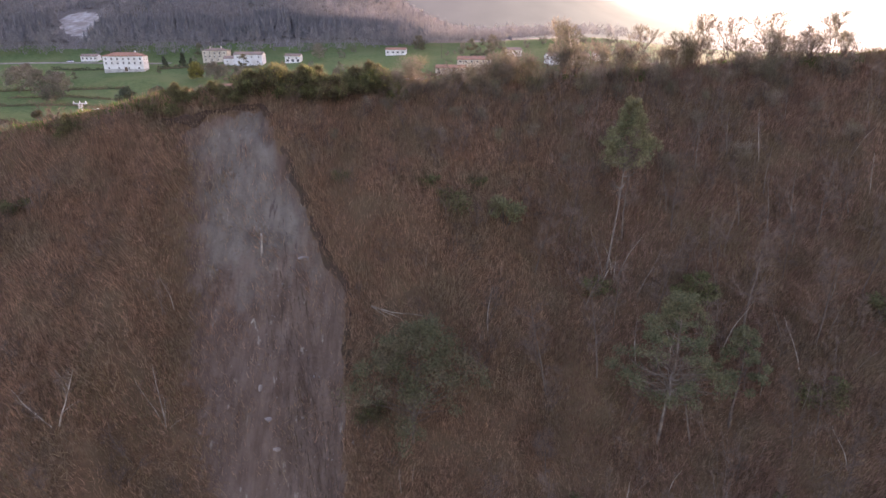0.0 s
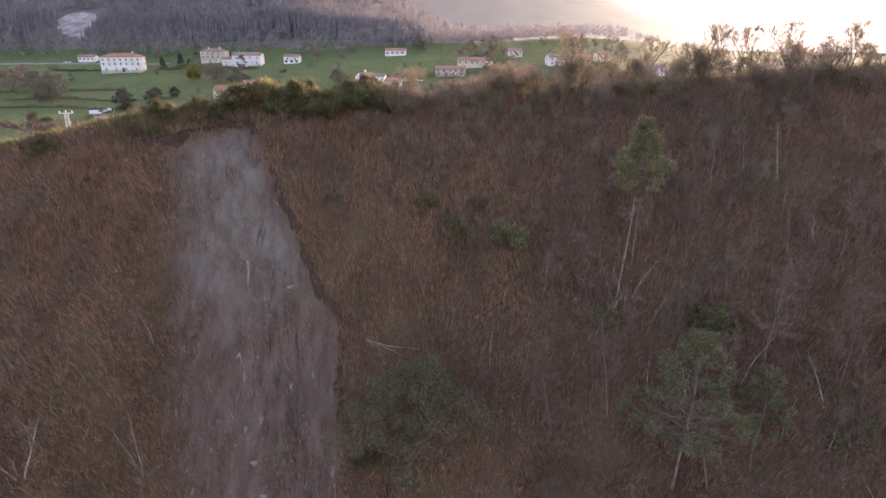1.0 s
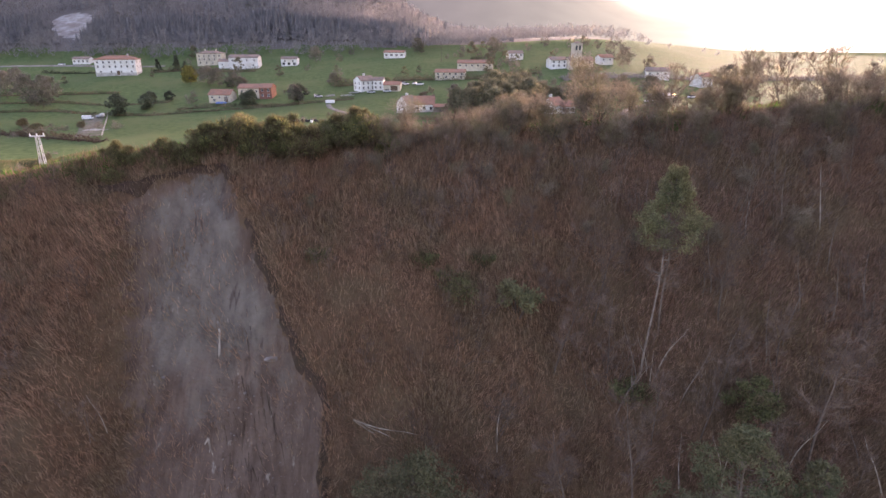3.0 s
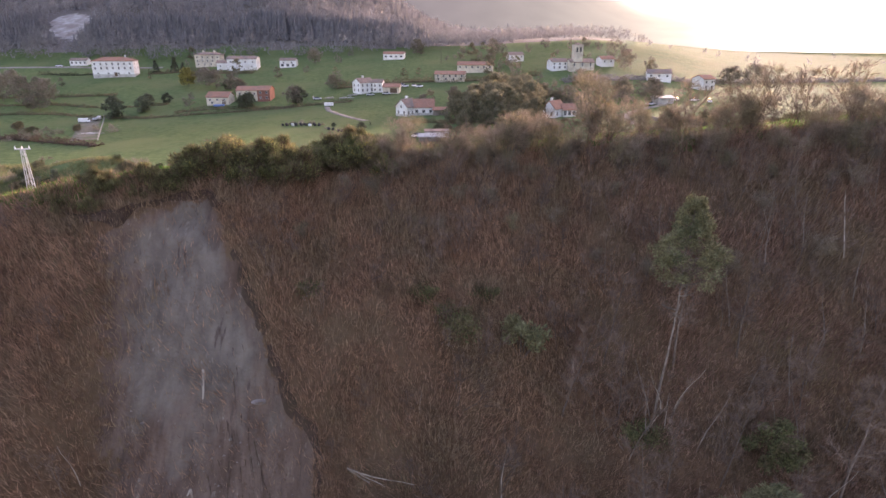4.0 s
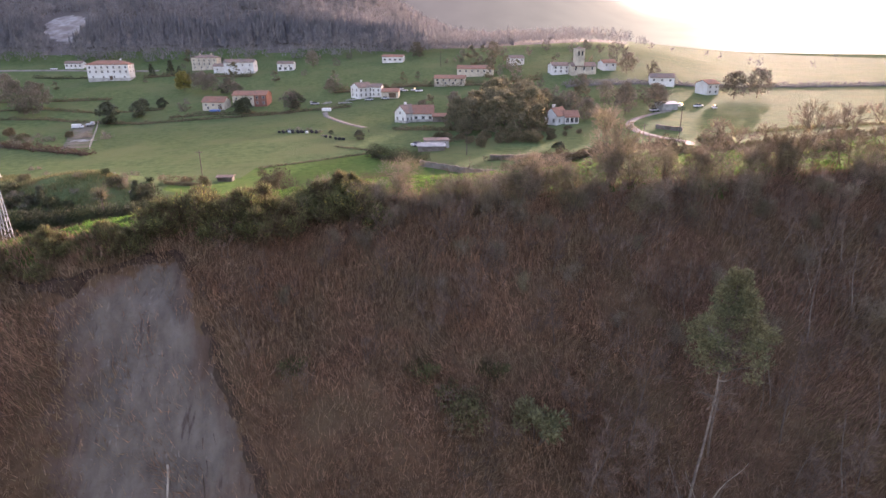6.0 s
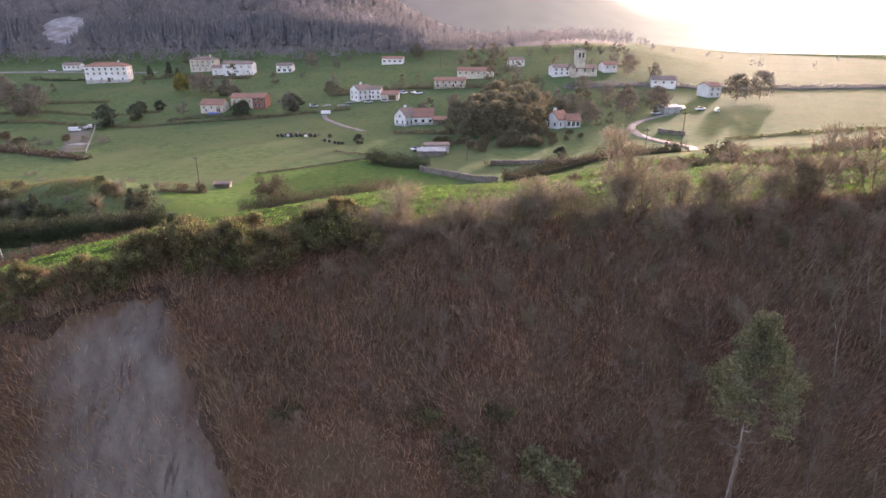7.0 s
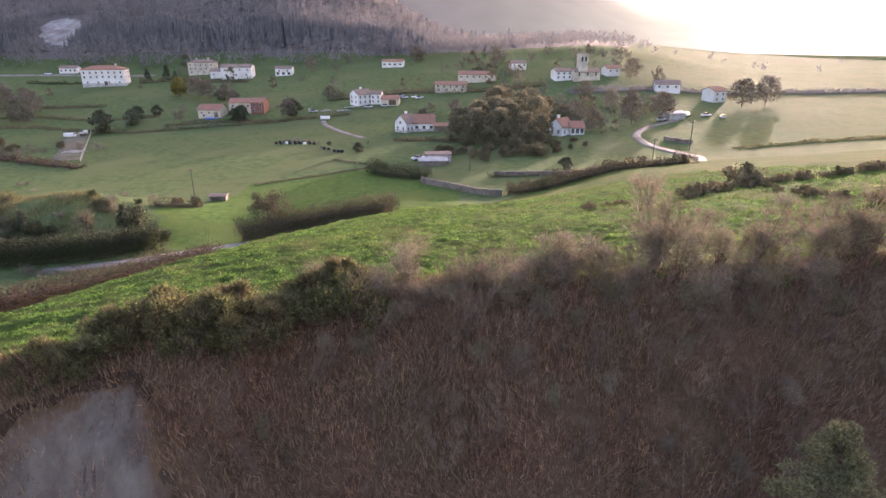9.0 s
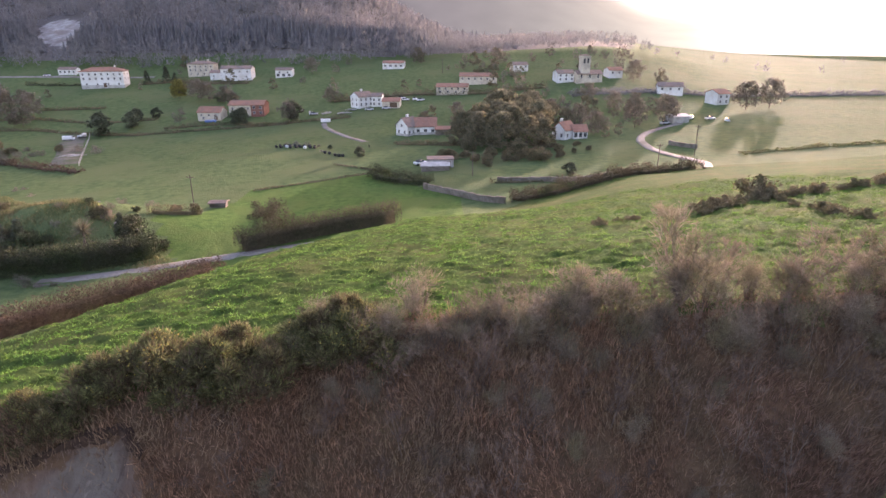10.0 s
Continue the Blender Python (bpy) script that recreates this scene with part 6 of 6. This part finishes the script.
for a, b in ((-2.0, -1), (1.8, -1), (-2.0, 1), (1.8, 1)):
    bm = bmesh.new()
    rod(bm, (a, b * 0.85, 0.45), (a, b * 1.1, 0.45), 0.45, 0.45, 12)
    part("wheel", bm, M_RUBBER, lorry)
stack = thing("timber_pile", "pile of pale grey boards on the yard ground", "timber", at=pose(-139, 246, yard_z(-139, 246), 0, 0, 10))
for i in range(9):
    bm = bmesh.new()
    box(bm, R.uniform(-2.5, 2.5), R.uniform(-3, 3), 0.15 + 0.1 * (i % 3), R.uniform(2, 5), 0.4, 0.14, R.uniform(-0.7, 0.7), 0.02)
    part("board", bm, M_CONCRETE, stack)

strip("pavement", [(-132, 228), (-143, 250), (-158, 275), (-170, 300)], 9.0, "bare gravel yard beside the meadow", surf("yard_gravel", (0.12, 0.11, 0.085), (0.19, 0.175, 0.14), (0.09, 0.11, 0.05), 1.0, 6.0, 0.95, 0.4, 0.2), 0.1, "yard")
fence = thing("yard_fence", "grey post and rail fence along the farmyard", "fence")
fp = [(-125.5 - 2.45 * i, 226 + 4.75 * i) for i in range(16)]
for i, (a, b) in enumerate(fp):
    bm = bmesh.new()
    box(bm, a, b, float(land(a, b)) + 0.6, 0.16, 0.16, 1.5, 0.4, 0.02)
    part("post", bm, M_CONCRETE, fence)
    if i:
        for zz in (0.55, 1.1):
            bm = bmesh.new()
            rod(bm, (*fp[i - 1], float(land(*fp[i - 1])) + zz), (a, b, float(land(a, b)) + zz), 0.05, 0.05, 4)
            part("rail", bm, M_CONCRETE, fence)

# tyres and wrapped bales in a row at the field edge
TG = "things in a row along the field edge"
def heap_row():
    line = [(-62.9 + 0.95 * i + R.uniform(-0.3, 0.3), 244 - 0.3 * i + (1.6 if i % 2 else -0.6) + R.uniform(-0.5, 0.5)) for i in range(17)] + [(-42.3, 228), (-40.5, 226.5), (-38, 223), (-36.5, 222), (-35.2, 221.6)]
    for i, (a, b) in enumerate(line):
        pale_one = i in (4, 12)
        ob = thing("silage_bale", "pale wrapped silage bale lying in the meadow" if pale_one else "black wrapped silage bale lying in the meadow", "bale", TG, at=pose(a, b, float(land(a, b)), 0, 0, R.uniform(0, 180)))
        bm = bmesh.new()
        rod(bm, (-0.5, 0, 0.46), (0.5, 0, 0.46), 0.5, 0.5, 14)
        bmesh.ops.bevel(bm, geom=[e for e in bm.edges if len(e.link_faces) == 2 and abs(e.calc_face_angle(0)) > 1], offset=0.12, segments=2, affect="EDGES")
        part("wrap", bm, M_WRAP if pale_one else M_RUBBER, ob)


heap_row()
for a, b, s in ((-60, 247, 0.7), (-56.5, 246.5, 0.9), (-52, 245, 0.75), (-47, 240.5, 0.6), (-44, 231, 0.45)):
    put(brush, a, b, R.uniform(0, 360), s, 0.25)
trough = thing("water_trough", "white water trough at the end of a gravel path", "trough", at=pose(-55.5, 299, float(land(-55.5, 299)), 0, 0, 5))
bm = bmesh.new()
box(bm, 0, 0, 0.9, 4.2, 1.6, 1.4, bevel=0.12)
part("tank", bm, M_VAN, trough)
tarp = thing("blue_tarpaulin", "blue tarpaulin spread before the stone barn", "tarpaulin", at=pose(-111, 308, float(land(-111, 308)), 0, 0, 4))
bm = bmesh.new()
box(bm, 0, 0, 0.5, 5.0, 2.4, 0.9, bevel=0.25)
part("cloth", bm, M_BLUE, tarp)


# ---- parked cars by the farms ----
def parked_car(label, paint):
    ob = thing("parked_car", label, "car", "cars parked by the farms")
    bm = bmesh.new()
    box(bm, 0, 0, 0.62, 4.2, 1.75, 0.62, bevel=0.18)
    part("body", bm, paint, ob)
    bm = bmesh.new()
    box(bm, -0.2, 0, 1.15, 2.3, 1.5, 0.55, bevel=0.2)
    part("cabin", bm, M_GLASS, ob, "dark glazed cabin")
    for a in (-1.35, 1.35):
        for b in (-0.8, 0.8):
            bm = bmesh.new()
            rod(bm, (a, b - 0.1, 0.32), (a, b + 0.1, 0.32), 0.32, 0.32, 12)
            part("wheel", bm, M_RUBBER, ob)
    return ob


white_car = parked_car("white car parked outside a farmhouse", M_VAN)
white_car.matrix_basis = place(-22, 337, 20)
grey_car = parked_car("silver car parked beside a farm lane", M_METAL)
grey_car.matrix_basis = place(-30, 319, 5)
for src, a, b, t in ((white_car, -17, 338, 80), (white_car, -24, 341, 10), (grey_car, -38, 318, 10), (white_car, -14, 335, 40), (white_car, -262, 430, 5), (grey_car, 84, 262, 30), (white_car, 98, 272, 60), (white_car, 104, 268, 20), (white_car, 108, 262, 70), (white_car, -9, 205, 30), (grey_car, -64, 314, 10)):
    put(src, a, b, t)

# heaps of timber and rubble on the rough ground below the white house
for i, (a, b) in enumerate(((-66, 318), (-58, 315), (-50, 313), (-72, 322), (-46, 319))):
    hp = thing("timber_pile", "grey heap of old boards on rough ground", "timber", "heaps on the rough ground", at=pose(a, b, float(land(a, b)), 0, 0, R.uniform(0, 90)))
    for k in range(5):
        bm = bmesh.new()
        box(bm, R.uniform(-1.5, 1.5), R.uniform(-1, 1), 0.2 + 0.15 * k, R.uniform(3, 6), 0.5, 0.16, R.uniform(-0.4, 0.4), 0.02)
        part("board", bm, M_CONCRETE, hp)
